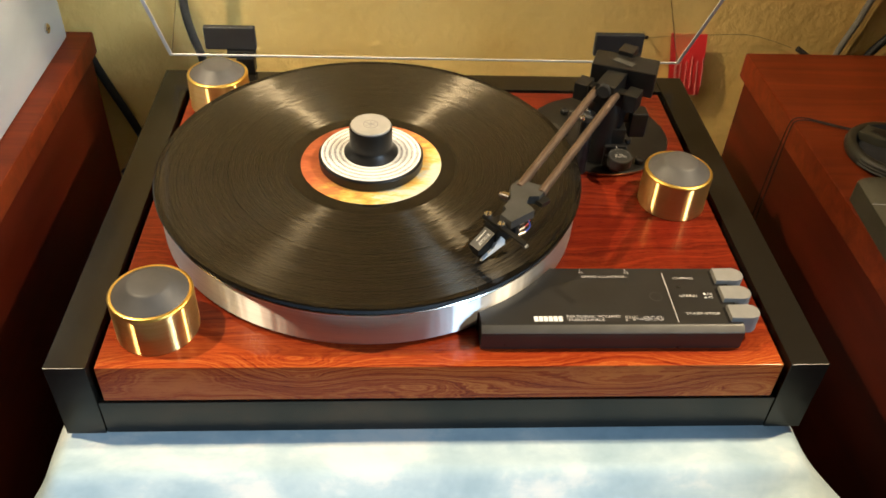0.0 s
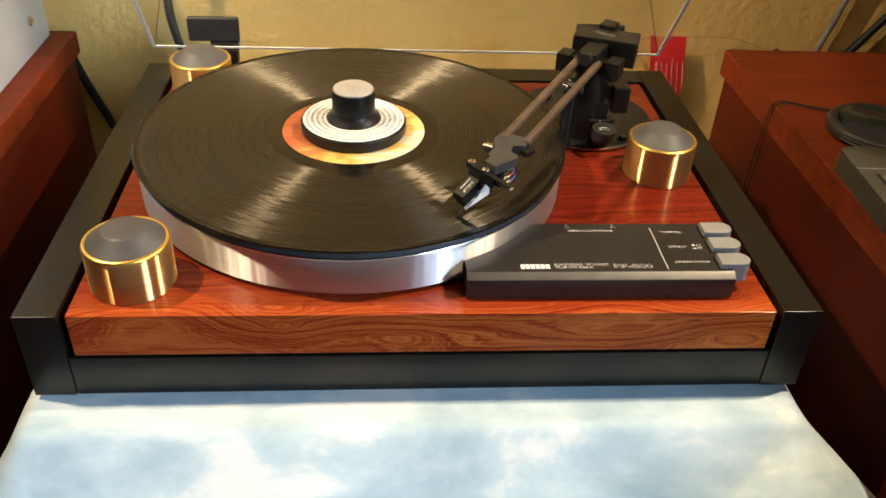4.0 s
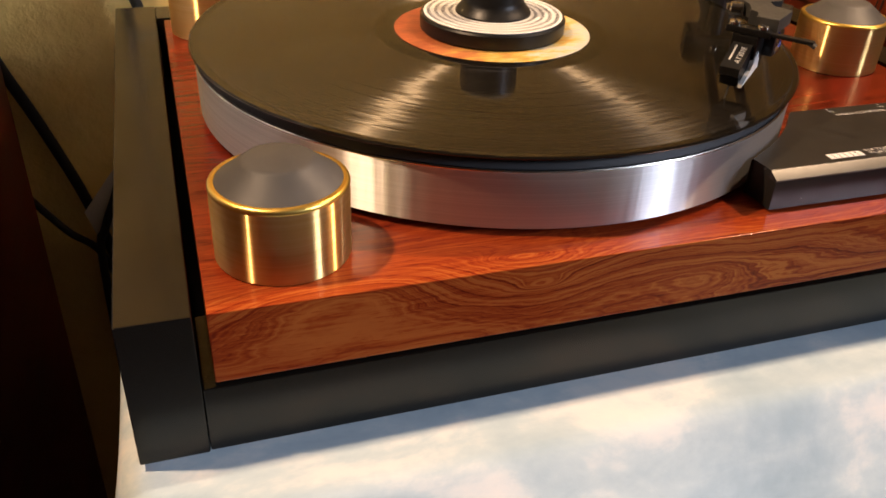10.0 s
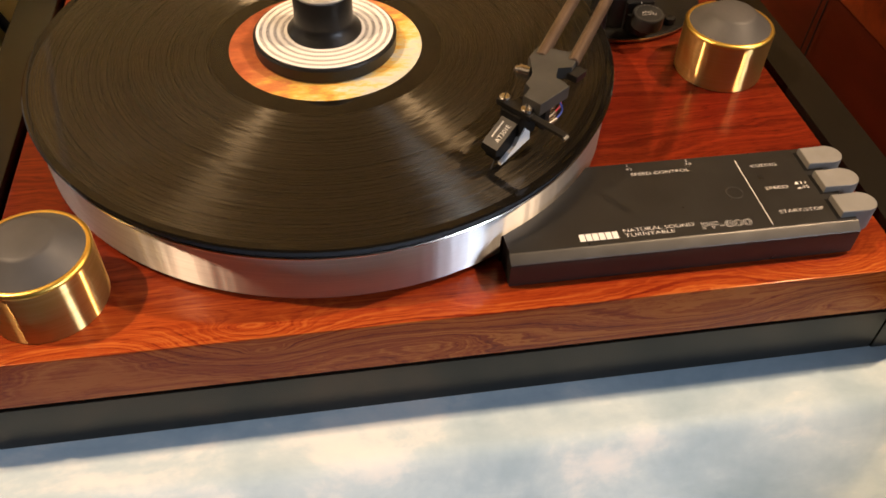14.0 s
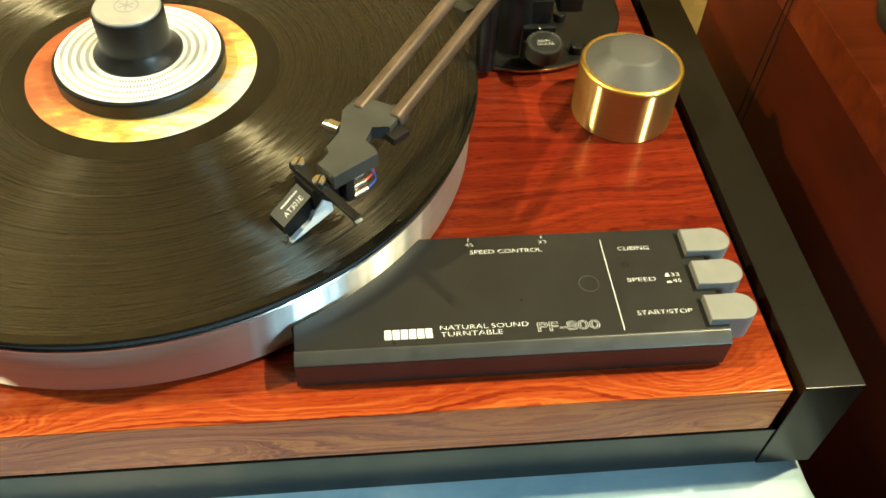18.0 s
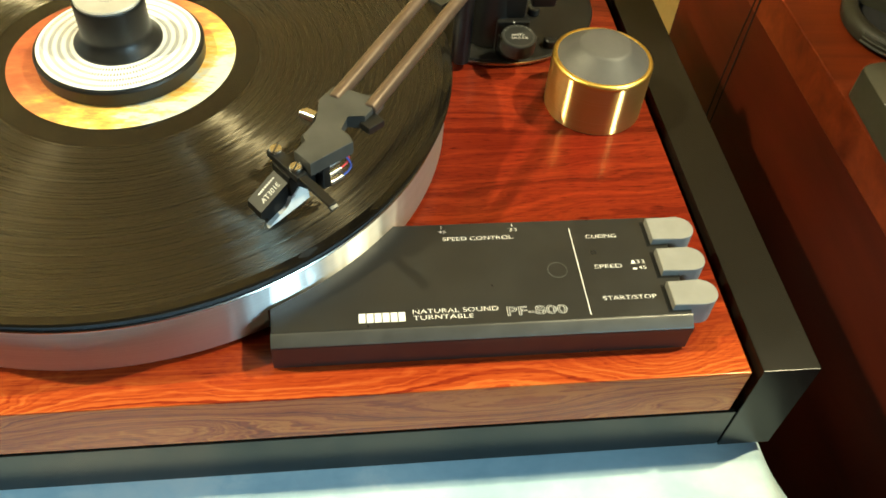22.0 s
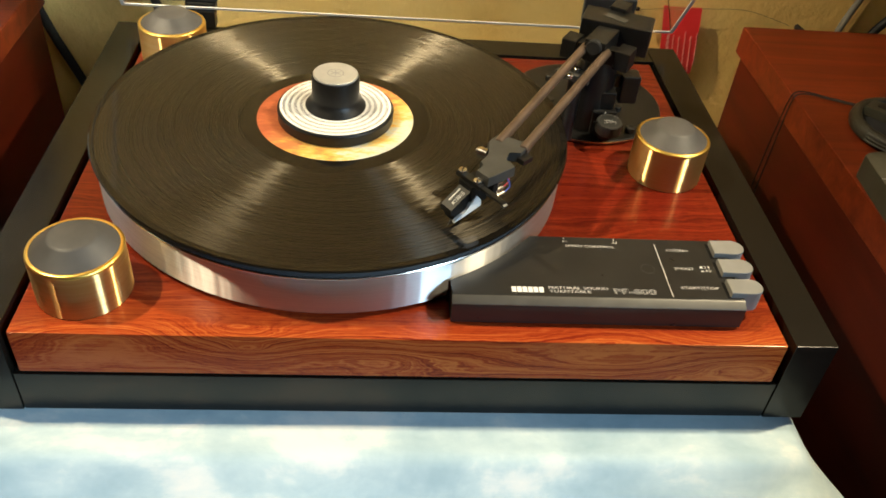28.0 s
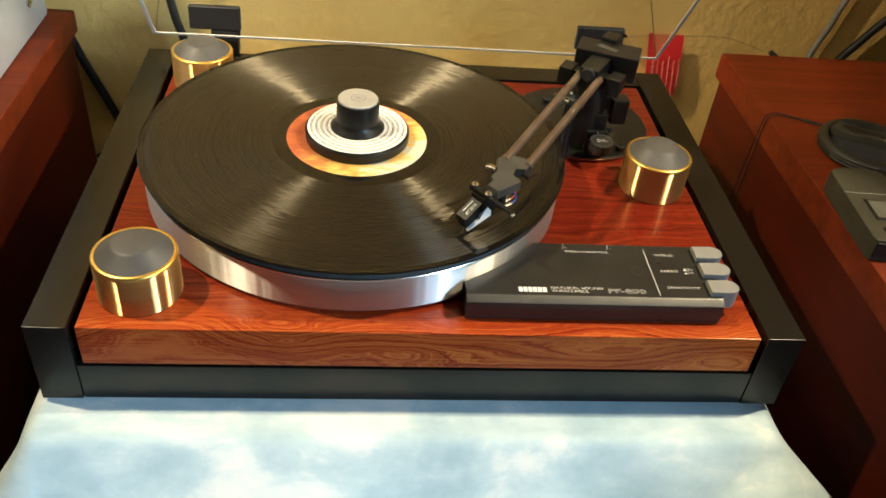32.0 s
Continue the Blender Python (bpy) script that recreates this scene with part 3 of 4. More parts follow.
# ---- cabinets on both sides ----
def cabinet(x0, x1, y0, y1, top, lip, label):
    ob = thing("cabinet", ((x0 + x1) / 2, (y0 + y1) / 2, FLOOR_Z), label, "cabinet", "cabinets beside the turntable")
    inset = 0.005
    part("body", box(bmesh.new(), x0 + inset, x1 - inset, y0 + inset, y1 - inset, FLOOR_Z, top - lip, 0.001), M_CAB_SHADED, ob, "mahogany side, its red darkened to hold the shade")
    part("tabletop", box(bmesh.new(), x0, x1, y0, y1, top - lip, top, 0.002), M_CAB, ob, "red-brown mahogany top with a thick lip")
    return ob


cabinet(0.3130, 0.85, -0.62, 0.4000, 0.006, 0.026, "red-brown mahogany cabinet with a lipped top, against the wall")
cabinet(-0.85, -0.3195, -0.62, 0.4250, 0.003, 0.022, "dark red mahogany cabinet carrying a pale metal case")

# the pale metal case on the cabinet
case = thing("metal_case", (-0.50, 0.2, 0.003), "pale blue-grey steel equipment case standing on the cabinet", "equipment case")
part("shell", box(bmesh.new(), -0.75, -0.339, 0.10, 0.412, 0.003, 0.255, 0.003), M_METALBOX, case)
for yy, zz in ((0.3700, 0.0320), (0.15, 0.0320)):
    screw = part("screw", rod(bmesh.new(), (-0.3395, yy, zz), (-0.3368, yy, zz), 0.0045, 16), M_STEEL, case, "shiny cross-head screw")
    part("slot", box(bmesh.new(), -0.3372, -0.3365, yy - 0.002, yy + 0.002, zz - 0.0004, zz + 0.0004), M_BLACK, screw)

# ---- the stand and its cloth ----
stand = thing("stand", (0, 0.16, FLOOR_Z), "dark wooden stand hidden under a cloth", "stand")
part("tabletop", box(bmesh.new(), -0.231, 0.2227, -0.0205, 0.36, CLOTH_Z - 0.028, CLOTH_Z - 0.003, 0.002), M_STAND, stand)
for sx in (-0.20, 0.19):
    for sy in (0.01, 0.33):
        part("leg", box(bmesh.new(), sx - 0.02, sx + 0.02, sy - 0.02, sy + 0.02, FLOOR_Z, CLOTH_Z - 0.028, 0.002), M_STAND, stand)


def cloth():
    """One sheet over the stand, falling over its front and sides."""
    bm = bmesh.new()
    x0, x1, y0, y1 = -0.2345, 0.2262, -0.024, 0.36
    nx, ny = 240, 180
    grid = {}
    for i in range(nx + 1):
        for j in range(ny + 1):
            u = (x0 - 0.26) + (x1 - x0 + 0.52) * i / nx
            v = (y0 - 0.30) + (y1 - y0 + 0.30) * j / ny
            ox, oy = max(x0 - u, u - x1, 0), max(y0 - v, 0)
            d = math.hypot(ox, oy)
            x, y = min(max(u, x0), x1), max(v, y0)
            sx = -1 if u < x0 else 1
            z = CLOTH_Z
            if d > 0:
                r = 0.012
                # steep on the sides, easier in front, and spread at the corners
                front, corner = oy / d, 2 * ox * oy / (d * d)
                near = math.exp(-max(v - y0, 0) / 0.035) * (0.85 if u > 0 else 0.35)
                lean = (1 - front) * (0.06 + near) + front * 1.0 + 0.35 * corner * (1.0 if u > 0 else 0.4)
                a = min(d / r, math.pi / 2 - math.atan(lean))
                out = r * math.sin(a)
                drop = r * (1 - math.cos(a))
                rest = d - a * r
                if rest > 0:
                    out += rest * lean / math.hypot(1, lean)
                    drop += rest / math.hypot(1, lean)
                x += sx * out * ox / d
                y -= out * oy / d
                z -= drop
                fold = noise.noise((u * 14, v * 14, 0.3)) * 0.006 * min(1, d / 0.04)
                if oy > 0.014 and u > 0.10:
                    # one pleat near the corner: a flank that turns aside, and a ridge
                    edge = 0.2185 - 1.15 * (oy - 0.014)
                    rise = 1.05 * max(min(u, 0.2190) - edge, 0) * min(1, (oy - 0.014) / 0.005)
                    y -= rise * (1 if u < 0.2190 else math.exp(-(u - 0.2190) / 0.030))
                x += sx * fold * (ox > 0)
                y -= fold * (oy > 0)
            elif y < 0.0:
                z += noise.noise((u * 11, v * 16, 2.0)) * 0.0006
            grid[i, j] = bm.verts.new((x, y, z))
    for i in range(nx):
        for j in range(ny):
            bm.faces.new((grid[i, j], grid[i + 1, j], grid[i + 1, j + 1], grid[i, j + 1]))
    return bm


tagged(part("tablecloth", cloth(), M_CLOTH, None, "", 80), "pale blue and white cloud-printed cloth draped over the stand", "tablecloth")

# ---- the turntable ----
table = thing("turntable", (0, 0.18, CLOTH_Z), "turntable with rosewood plinth in a black frame and an open lid", "turntable")
HW, PD, FO, BASE_Z = 0.2081, 0.3265, 0.2375, -0.0614
part("plinth", box(bmesh.new(), -HW, HW, 0.0, PD, -0.0295, 0.0, 0.0008), M_WOOD, table, "glossy figured rosewood plinth")
for s in (-1, 1):
    a, b = sorted((s * 0.2128, s * FO))
    part("frame_side", box(bmesh.new(), a, b, 0.0, 0.358, BASE_Z, 0.0, 0.0007), M_BLACK, table, "black satin frame side")
part("frame_front", box(bmesh.new(), -0.2126, 0.2126, 0.0006, 0.045, BASE_Z + 0.0002, -0.0320, 0.0007), M_BLACK, table, "black satin front rail")
part("frame_back", box(bmesh.new(), -0.2126, 0.2126, 0.3312, 0.3578, BASE_Z + 0.0002, -0.0002, 0.0007), M_BLACK, table, "black satin back rail")
# near-black fill, here and in the spacer, keeps the gap below the plinth dark
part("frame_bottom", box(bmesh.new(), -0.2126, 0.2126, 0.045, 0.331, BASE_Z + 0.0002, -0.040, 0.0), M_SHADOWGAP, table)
for fx in (-0.19, 0.19):
    for fy in (0.05, 0.31):
        part("foot", lathe(bmesh.new(), fx, fy, [(0, CLOTH_Z + 0.0004), (0.018, CLOTH_Z + 0.0004), (0.020, CLOTH_Z + 0.0012), (0.020, BASE_Z + 0.001), (0, BASE_Z + 0.001)], 40), M_SHADOWGAP, table, "flat black foot")
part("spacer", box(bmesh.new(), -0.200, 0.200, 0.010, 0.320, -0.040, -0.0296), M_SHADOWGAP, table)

# platter, mat
platter = part("platter", lathe(bmesh.new(), PLATTER_X, PLATTER_Y, [(0, 0.0024), (0.1465, 0.0024), (0.1482, 0.0034), (0.1486, 0.0276), (0.139, 0.0282), (0.139, 0.027), (0, 0.027)], 160), M_ALU, table, "turned aluminium platter rim")
part("rim_chamfer", lathe(bmesh.new(), PLATTER_X, PLATTER_Y, [(0.1486, 0.0276), (0.14865, 0.0279), (0.1483, 0.0284), (0.1476, 0.0285), (0.1476, 0.0280)], 160), M_STEEL, platter, "bright turned edge")
part("mat", lathe(bmesh.new(), PLATTER_X, PLATTER_Y, [(0, 0.0283), (0.1472, 0.0283), (0.1478, 0.0288), (0.1468, 0.0312), (0.1455, 0.0326), (0.144, 0.0330), (0, 0.0330)], 160), M_MAT, platter, "blue-grey rubber mat with a sloping edge")
# added disc that fills the gap below the platter with painted shade
part("under_platter_shade", lathe(bmesh.new(), PLATTER_X, PLATTER_Y, [(0, 0.0004), (0.120, 0.0004), (0.121, 0.0026), (0, 0.0026)], 96), M_SHADOWGAP, table)

# record, label, stabiliser
record = thing("record", (PLATTER_X, PLATTER_Y, 0.0331), "black vinyl long-playing record on the platter", "record")
part("disc", lathe(bmesh.new(), PLATTER_X, PLATTER_Y, [(0, 0.0332), (0.1485, 0.0332), (0.1503, 0.0338), (0.1507, 0.0344), (0.1500, 0.0351), (0.1478, 0.0350), (0.1462, 0.0347), (0.0605, 0.0347), (0.0590, 0.0350), (0.0520, 0.0350), (0, 0.0350)], 200), M_VINYL, record, "", 20)
part("label", lathe(bmesh.new(), PLATTER_X, PLATTER_Y, [(0, 0.0351), (0.0500, 0.0351), (0.0502, 0.0353), (0.0495, 0.0355), (0, 0.0355)], 96), M_LABEL, record, "orange and yellow landscape label")

weight = thing("record_weight", (PLATTER_X, PLATTER_Y, 0.0356), "black record weight with a white ringed strobe disc on the label", "record weight")
flange = part("flange", lathe(bmesh.new(), PLATTER_X, PLATTER_Y, [(0, 0.0357), (0.0362, 0.0357), (0.0369, 0.0364), (0.0371, 0.0425), (0.0364, 0.0434), (0, 0.0434)], 96), M_PLASTIC, weight)
plate = part("strobe_plate", lathe(bmesh.new(), PLATTER_X, PLATTER_Y, [(0.010, 0.0435), (0.0352, 0.0435), (0.0354, 0.0439), (0.0352, 0.0441), (0.010, 0.0441)], 96), M_WHITE, flange, "white printed strobe plate")
for k, count in enumerate((90, 108, 120, 150, 180)):
    r = 0.0172 + k * 0.0037
    bm = bmesh.new()
    for i in range(count):
        a0, a1 = 2 * math.pi * i / count, 2 * math.pi * (i + 0.5) / count
        bm.faces.new([bm.verts.new((PLATTER_X + q * math.cos(a), PLATTER_Y + q * math.sin(a), 0.04418)) for q, a in ((r, a0), (r + 0.0018, a0), (r + 0.0018, a1), (r, a1))])
    part("strobe_ring", bm, M_RINGPRINT, plate, "", 0)
part("grip", lathe(bmesh.new(), PLATTER_X, PLATTER_Y, [(0, 0.0443), (0.0192, 0.0443), (0.0192, 0.0452), (0.0178, 0.0470), (0.0160, 0.0490), (0.0150, 0.0515), (0.0150, 0.0645), (0.0146, 0.0655), (0.0138, 0.0655), (0, 0.0655)], 72), M_PLASTIC, weight, "black grip")
part("cap", lathe(bmesh.new(), PLATTER_X, PLATTER_Y, [(0, 0.0650), (0.0139, 0.0650), (0.0141, 0.0664), (0.0136, 0.0670), (0, 0.0670)], 72), M_SILVER, weight, "brushed silver cap with a round mark")


# brass covers
def brass_cover(cx, cy):
    ob = part("foot_cover", lathe(bmesh.new(), cx, cy, [(0, 0.0003), (0.0246, 0.0003), (0.0249, 0.0008), (0.0249, 0.0285), (0.022, 0.0285), (0, 0.0285)], 96), M_GOLD, table, "turned brass cover")
    part("rim", lathe(bmesh.new(), cx, cy, [(0.02485, 0.0280), (0.02500, 0.0284), (0.02500, 0.0290), (0.0247, 0.0296), (0.0241, 0.0301), (0.0233, 0.0303), (0.0227, 0.0302), (0.0224, 0.0296)], 96), M_GOLDRIM, ob, "polished brass rim")
    part("cap", lathe(bmesh.new(), cx, cy, [(0.0228, 0.0299), (0.0222, 0.0302), (0.0135, 0.0368), (0.0126, 0.0375), (0.0112, 0.0379), (0.0070, 0.0385), (0.003, 0.0388), (0, 0.0388)], 72), M_CAP, ob, "domed grey cap", 40)


for c in ((-0.1772, 0.0340), (0.1786, 0.1657), (-0.1792, 0.3002)):
    brass_cover(*c)

# ---- control panel ----
def arc_cut(r, y_from, y_to, k=14):
    """Points along the platter's clearance, from one depth to another."""
    got = []
    for i in range(k + 1):
        y = y_from + (y_to - y_from) * i / k
        got.append((PLATTER_X + math.sqrt(max(r * r - (y - PLATTER_Y) ** 2, 0)), y))
    return got


def panel():
    bm = bmesh.new()
    cut = arc_cut(0.1505, 0.029, 0.0695)
    outline = [(0.0205, 0.0178), (0.1835, 0.0178), (0.1835, 0.0695)] + list(reversed(cut)) + [(0.0205, 0.029)]
    prism(bm, outline, 0.0012, 0.0173, 0.0004)
    return bm


pan = part("control_panel", panel(), M_PANEL, table, "charcoal control panel with white printing")
for name, low, mat, words in (("front_face", [(0.0132, 0.0012), (0.0130, 0.0139), (0.0177, 0.0139), (0.0177, 0.0012)], M_PANEL, ""),
                              ("front_bevel", [(0.0131, 0.0141), (0.0130, 0.0145), (0.0134, 0.0149), (0.0172, 0.0172), (0.0177, 0.0173), (0.0177, 0.0141)], M_BEVEL, "machined bevel along the front edge")):
    bm = bmesh.new()
    k = len(low)
    ends = [[bm.verts.new((x, y, z)) for y, z in low] for x in (0.0205, 0.1835)]
    bm.faces.new(ends[0]), bm.faces.new(list(reversed(ends[1])))
    for i in range(k):
        bm.faces.new((ends[0][i], ends[1][i], ends[1][(i + 1) % k], ends[0][(i + 1) % k]))
    part(name, bm, mat, pan, words, 20)

ZP = 0.0174
rule = part("rule", box(bmesh.new(), 0.14285, 0.14318, 0.0197, 0.0645, ZP, ZP + 0.0001), M_WHITE, pan)


def button(cx0, cx1, y0, y1):
    r = (y1 - y0) / 2
    yc = (y0 + y1) / 2
    out = [(cx0, y0)] + [(cx1 - r + r * math.cos(a), yc + r * math.sin(a)) for a in [(-0.5 + k / 12) * math.pi for k in range(13)]] + [(cx0, y1)]
    ob = part("button", prism(bmesh.new(), out, 0.0080, 0.0208, 0.0005), M_BUTTON, pan, "silver-grey push button")
    return ob


BUTTON_Y = (0.0538, 0.0370, 0.0198)
for y0 in BUTTON_Y:
    button(0.1760, 0.1953, y0, y0 + 0.0122)


def bars(name, x0, x1, y, h, widths, parent, material, gap=0.0009):
    """A word that is only hinted at: one row of blocks of its size."""
    total = sum(widths) + gap * (len(widths) - 1)
    k, x = (x1 - x0) / total, x0
    for w in widths:
        part(name, box(bmesh.new(), x, x + w * k, y - h / 2, y + h / 2, ZP, ZP + 0.00008), material, parent, "", 0)
        x += (w + gap) * k


# printing: the maker's mark as blocks, the rest in words
bars("maker_mark", 0.0533, 0.0710, 0.0228, 0.0043, [0.0026] * 6, pan, M_WHITE, 0.0005)
for words, x0, x1, y, h in (("NATURAL SOUND", 0.0740, 0.1072, 0.0248, 0.0020), ("TURNTABLE", 0.0740, 0.0972, 0.0219, 0.0020), ("SPEED CONTROL", 0.0892, 0.1183, 0.0610, 0.0019),
                            ("45", 0.0876, 0.0908, 0.0650, 0.0016), ("33", 0.1176, 0.1208, 0.0650, 0.0016), ("CUEING", 0.1492, 0.1622, 0.0596, 0.0019), ("SPEED", 0.1496, 0.1610, 0.0433, 0.0019),
                            ("33", 0.1676, 0.1710, 0.0451, 0.0018), ("45", 0.1676, 0.1710, 0.0420, 0.0018), ("START/STOP", 0.1496, 0.1712, 0.0272, 0.0019)):
    lettering("print", words, x0, x1, y, h, ZP + 0.00008, M_WHITE, pan, 0.0, 0.012)
lettering("print", "PF-800", 0.1104, 0.1342, 0.0230, 0.0042, ZP + 0.00008, M_WHITE, pan, 0.014)
for tx in (0.0891, 0.1191):
    part("tick", box(bmesh.new(), tx - 0.00016, tx + 0.00014, 0.0668, 0.0684, ZP, ZP + 0.0001), M_WHITE, pan)
for yy, h in ((0.0451, 0.0016), (0.0420, 0.0008)):
    part("pictogram", prism(bmesh.new(), [(0.1650, yy - 0.0009), (0.1672, yy - 0.0009), (0.1667, yy), (0.1667, yy + h - 0.0009), (0.1656, yy + h - 0.0009), (0.1656, yy)], ZP, ZP + 0.0001), M_WHITE, pan)
# the slots are not cut: a thin near-black sheet gives their shade
for y0 in BUTTON_Y:
    part("button_well", box(bmesh.new(), 0.1742, 0.1835, y0 - 0.0008, y0 + 0.0128, ZP - 0.0002, ZP + 0.00006), M_SHADOWGAP, pan, "dark sheet for the shade in the slot round a button")

# a faint ring left on the paint
part("ring_stain", lathe(bmesh.new(), 0.1340, 0.0425, [(0.0037, ZP), (0.0041, ZP), (0.0041, ZP + 0.00005), (0.0037, ZP + 0.00005), (0.0037, ZP)], 40), M_STAIN, pan, "faint worn ring")

# round mark on the weight
part("mark", lathe(bmesh.new(), PLATTER_X, PLATTER_Y, [(0.0046, 0.06702), (0.0052, 0.06702), (0.0052, 0.06708), (0.0046, 0.06708), (0.0046, 0.06702)], 40), M_GREYPRINT, weight, "grey ring mark")
bm = bmesh.new()
for k in range(3):
    box(bm, -0.0036, 0.0036, -0.00035, 0.00035, 0.06704, 0.0671, 0, pose(PLATTER_X, PLATTER_Y, 0, 0, 0, 30 + 60 * k))
part("mark", bm, M_GREYPRINT, weight)

# ---- tonearm ----
ARM_ANGLE = math.degrees(math.atan2(0.849, 0.528))
base = part("arm_base", lathe(bmesh.new(), 0.1380, 0.2555, [(0, 0.0003), (0.0577, 0.0003), (0.0585, 0.0010), (0.0585, 0.0030), (0.0577, 0.0038), (0, 0.0038)], 96), M_PLASTIC, table, "round glossy black arm base")
part("edge_ring", lathe(bmesh.new(), 0.1380, 0.2555, [(0.0586, 0.0012), (0.0589, 0.0016), (0.0589, 0.0026), (0.0586, 0.0030)], 96), M_STEEL, base, "bright metal edge")
part("pillar", lathe(bmesh.new(), 0.1330, 0.2240, [(0, 0.0038), (0.0150, 0.0038), (0.0156, 0.0046), (0.0152, 0.0250), (0.0145, 0.0480), (0.0120, 0.0520), (0.0120, 0.0660), (0, 0.0660)], 48), M_PLASTIC, base, "black arm pillar")
DIAL = pose(0.1420, 0.1945, 0.0200, 4, 0, 0)
bm = lathe(bmesh.new(), 0, 0, [(0, -0.0062), (0.0088, -0.0062), (0.0092, -0.0058), (0.0095, 0.0012), (0.0091, 0.0020), (0, 0.0020)], 56)
bmesh.ops.transform(bm, matrix=DIAL, verts=bm.verts)
dial = part("skate_dial", bm, M_CAPGREY, base, "dark grey dial with white scale")
part("dial_body", lathe(bmesh.new(), 0.1425, 0.2068, [(0, 0.0039), (0.0086, 0.0039), (0.0090, 0.0046), (0.0090, 0.0150), (0, 0.0150)], 48), M_PLASTIC, base, "black drum under the dial")
bm = lathe(bmesh.new(), 0, 0, [(0.0074, 0.00205), (0.0084, 0.00205), (0.0084, 0.00215), (0.0074, 0.00215), (0.0074, 0.00205)], 48)
bmesh.ops.transform(bm, matrix=DIAL, verts=bm.verts)
part("scale_ring", bm, M_GUN, dial)
for k in range(7):
    a = radians(35 + 110 * k / 6)
    m = DIAL @ pose(0.0081 * math.cos(a), 0.0081 * math.sin(a), 0.0021, 0, 0, math.degrees(a))
    part("scale_mark", box(bmesh.new(), -0.0006, 0.0006, -0.00010, 0.00010, 0, 0.00008, 0, m), M_GREYPRINT, dial)
for words, x0, x1, y in (("ANTI-", -0.0040, 0.0032, 0.0010), ("SKATE", -0.0042, 0.0044, -0.0014)):
    lettering("print", words, x0, x1, y, 0.0016, 0.0021, M_WHITE, dial, 0.0, 0.012).matrix_local = DIAL
part("dial_bracket", box(bmesh.new(), 0.1325, 0.1500, 0.2060, 0.2240, 0.0038, 0.0225, 0.0012), M_PLASTIC, base)
part("pointer", box(bmesh.new(), 0.1409, 0.1415, 0.2052, 0.2072, 0.0221, 0.0223), M_WHITE, base)
part("pivot_block", box(bmesh.new(), 0.1345, 0.1480, 0.2095, 0.2250, 0.0220, 0.0360, 0.0015), M_PLASTIC, base)
part("lift_tower", box(bmesh.new(), 0.1525, 0.1665, 0.2190, 0.2330, 0.0220, 0.0440, 0.0020), M_PLASTIC, base, "black lift tower")
part("lift_arm", box(bmesh.new(), 0.1480, 0.1650, 0.2240, 0.2330, 0.0330, 0.0430, 0.001), M_PLASTIC, base)
for px, py in ((0.1640, 0.2110), (0.1600, 0.2410), (0.1150, 0.2850)):
    post = part("socket_screw", rod(bmesh.new(), (px, py, 0.0038), (px, py, 0.0085), 0.0036, 24), M_PLASTIC, base)
    part("socket", rod(bmesh.new(), (px, py, 0.0084), (px, py, 0.0087), 0.0017, 6), M_SHADOWGAP, post)
part("rest_plate", prism(bmesh.new(), [(0.0965, 0.2620), (0.1080, 0.2480), (0.1140, 0.2520), (0.1040, 0.2680)], 0.0039, 0.0052, 0.0003), M_GUN, base)

arm = part("tonearm", box(bmesh.new(), -0.0075, 0.0450, -0.0075, 0.0075, 0.0660, 0.0820, 0.0012, pose(0.1222, 0.2005, 0, 0, 0, ARM_ANGLE)), M_PLASTIC, table, "black twin-tube tonearm")
part("cross_piece", box(bmesh.new(), -0.0045, 0.0045, -0.0190, 0.0190, 0.0640, 0.0750, 0.0010, pose(0.1240, 0.2038, 0, 0, 0, ARM_ANGLE + 6)), M_PLASTIC, arm)
for cx, cy in ((0.1073, 0.2118), (0.1407, 0.1958)):
    part("bearing_block", box(bmesh.new(), -0.0075, 0.0075, -0.0052, 0.0052, 0.0630, 0.0765, 0.0008, pose(cx, cy, 0, 0, 0, ARM_ANGLE)), M_PLASTIC, arm)
part("bearing_cap", rod(bmesh.new(), (0.1196, 0.1965, 0.0775), (0.1170, 0.1922, 0.0775), 0.0054, 28), M_SHADOWGAP, arm, "round black bearing screw")
part("counterweight", box(bmesh.new(), -0.0240, 0.0240, -0.0124, 0.0124, 0.0650, 0.0850, 0.0012, pose(0.1402, 0.2258, 0, 0, 0, -21)), M_PLASTIC, arm, "black block counterweight")
part("weight_slot", box(bmesh.new(), -0.0100, 0.0060, -0.0030, 0.0030, 0.0850, 0.0856, 0.0002, pose(0.1395, 0.2230, 0, 0, 0, -40)), M_GUN, arm)
part("weight_knob", rod(bmesh.new(), (0.1440, 0.2360, 0.0760), (0.1500, 0.2480, 0.0760), 0.0085, 32), M_PLASTIC, arm)
part("arm_tail", box(bmesh.new(), 0.0330, 0.0480, -0.0060, 0.0060, 0.0800, 0.0880, 0.001, pose(0.1235, 0.2070, 0, 0, 0, ARM_ANGLE)), M_PLASTIC, arm)
for p0, p1 in (((0.0452, 0.0918, 0.0655), (0.1145, 0.2020, 0.0745)), ((0.0587, 0.0858, 0.0655), (0.1275, 0.1935, 0.0745))):
    part("arm_tube", rod(bmesh.new(), p0, p1, 0.0029, 24), M_TUBE, arm, "grey-brown metal tube")
lift = part("lift_bar", box(bmesh.new(), -0.0020, 0.0020, -0.0120, 0.0120, 0.0560, 0.0610, 0.0006, pose(0.1075, 0.1890, 0, 0, 0, ARM_ANGLE)), M_GUN, base, "grey lift bar")
part("lift_post", rod(bmesh.new(), (0.1130, 0.1990, 0.0038), (0.1130, 0.1990, 0.0575), 0.0050, 24), M_PLASTIC, base)
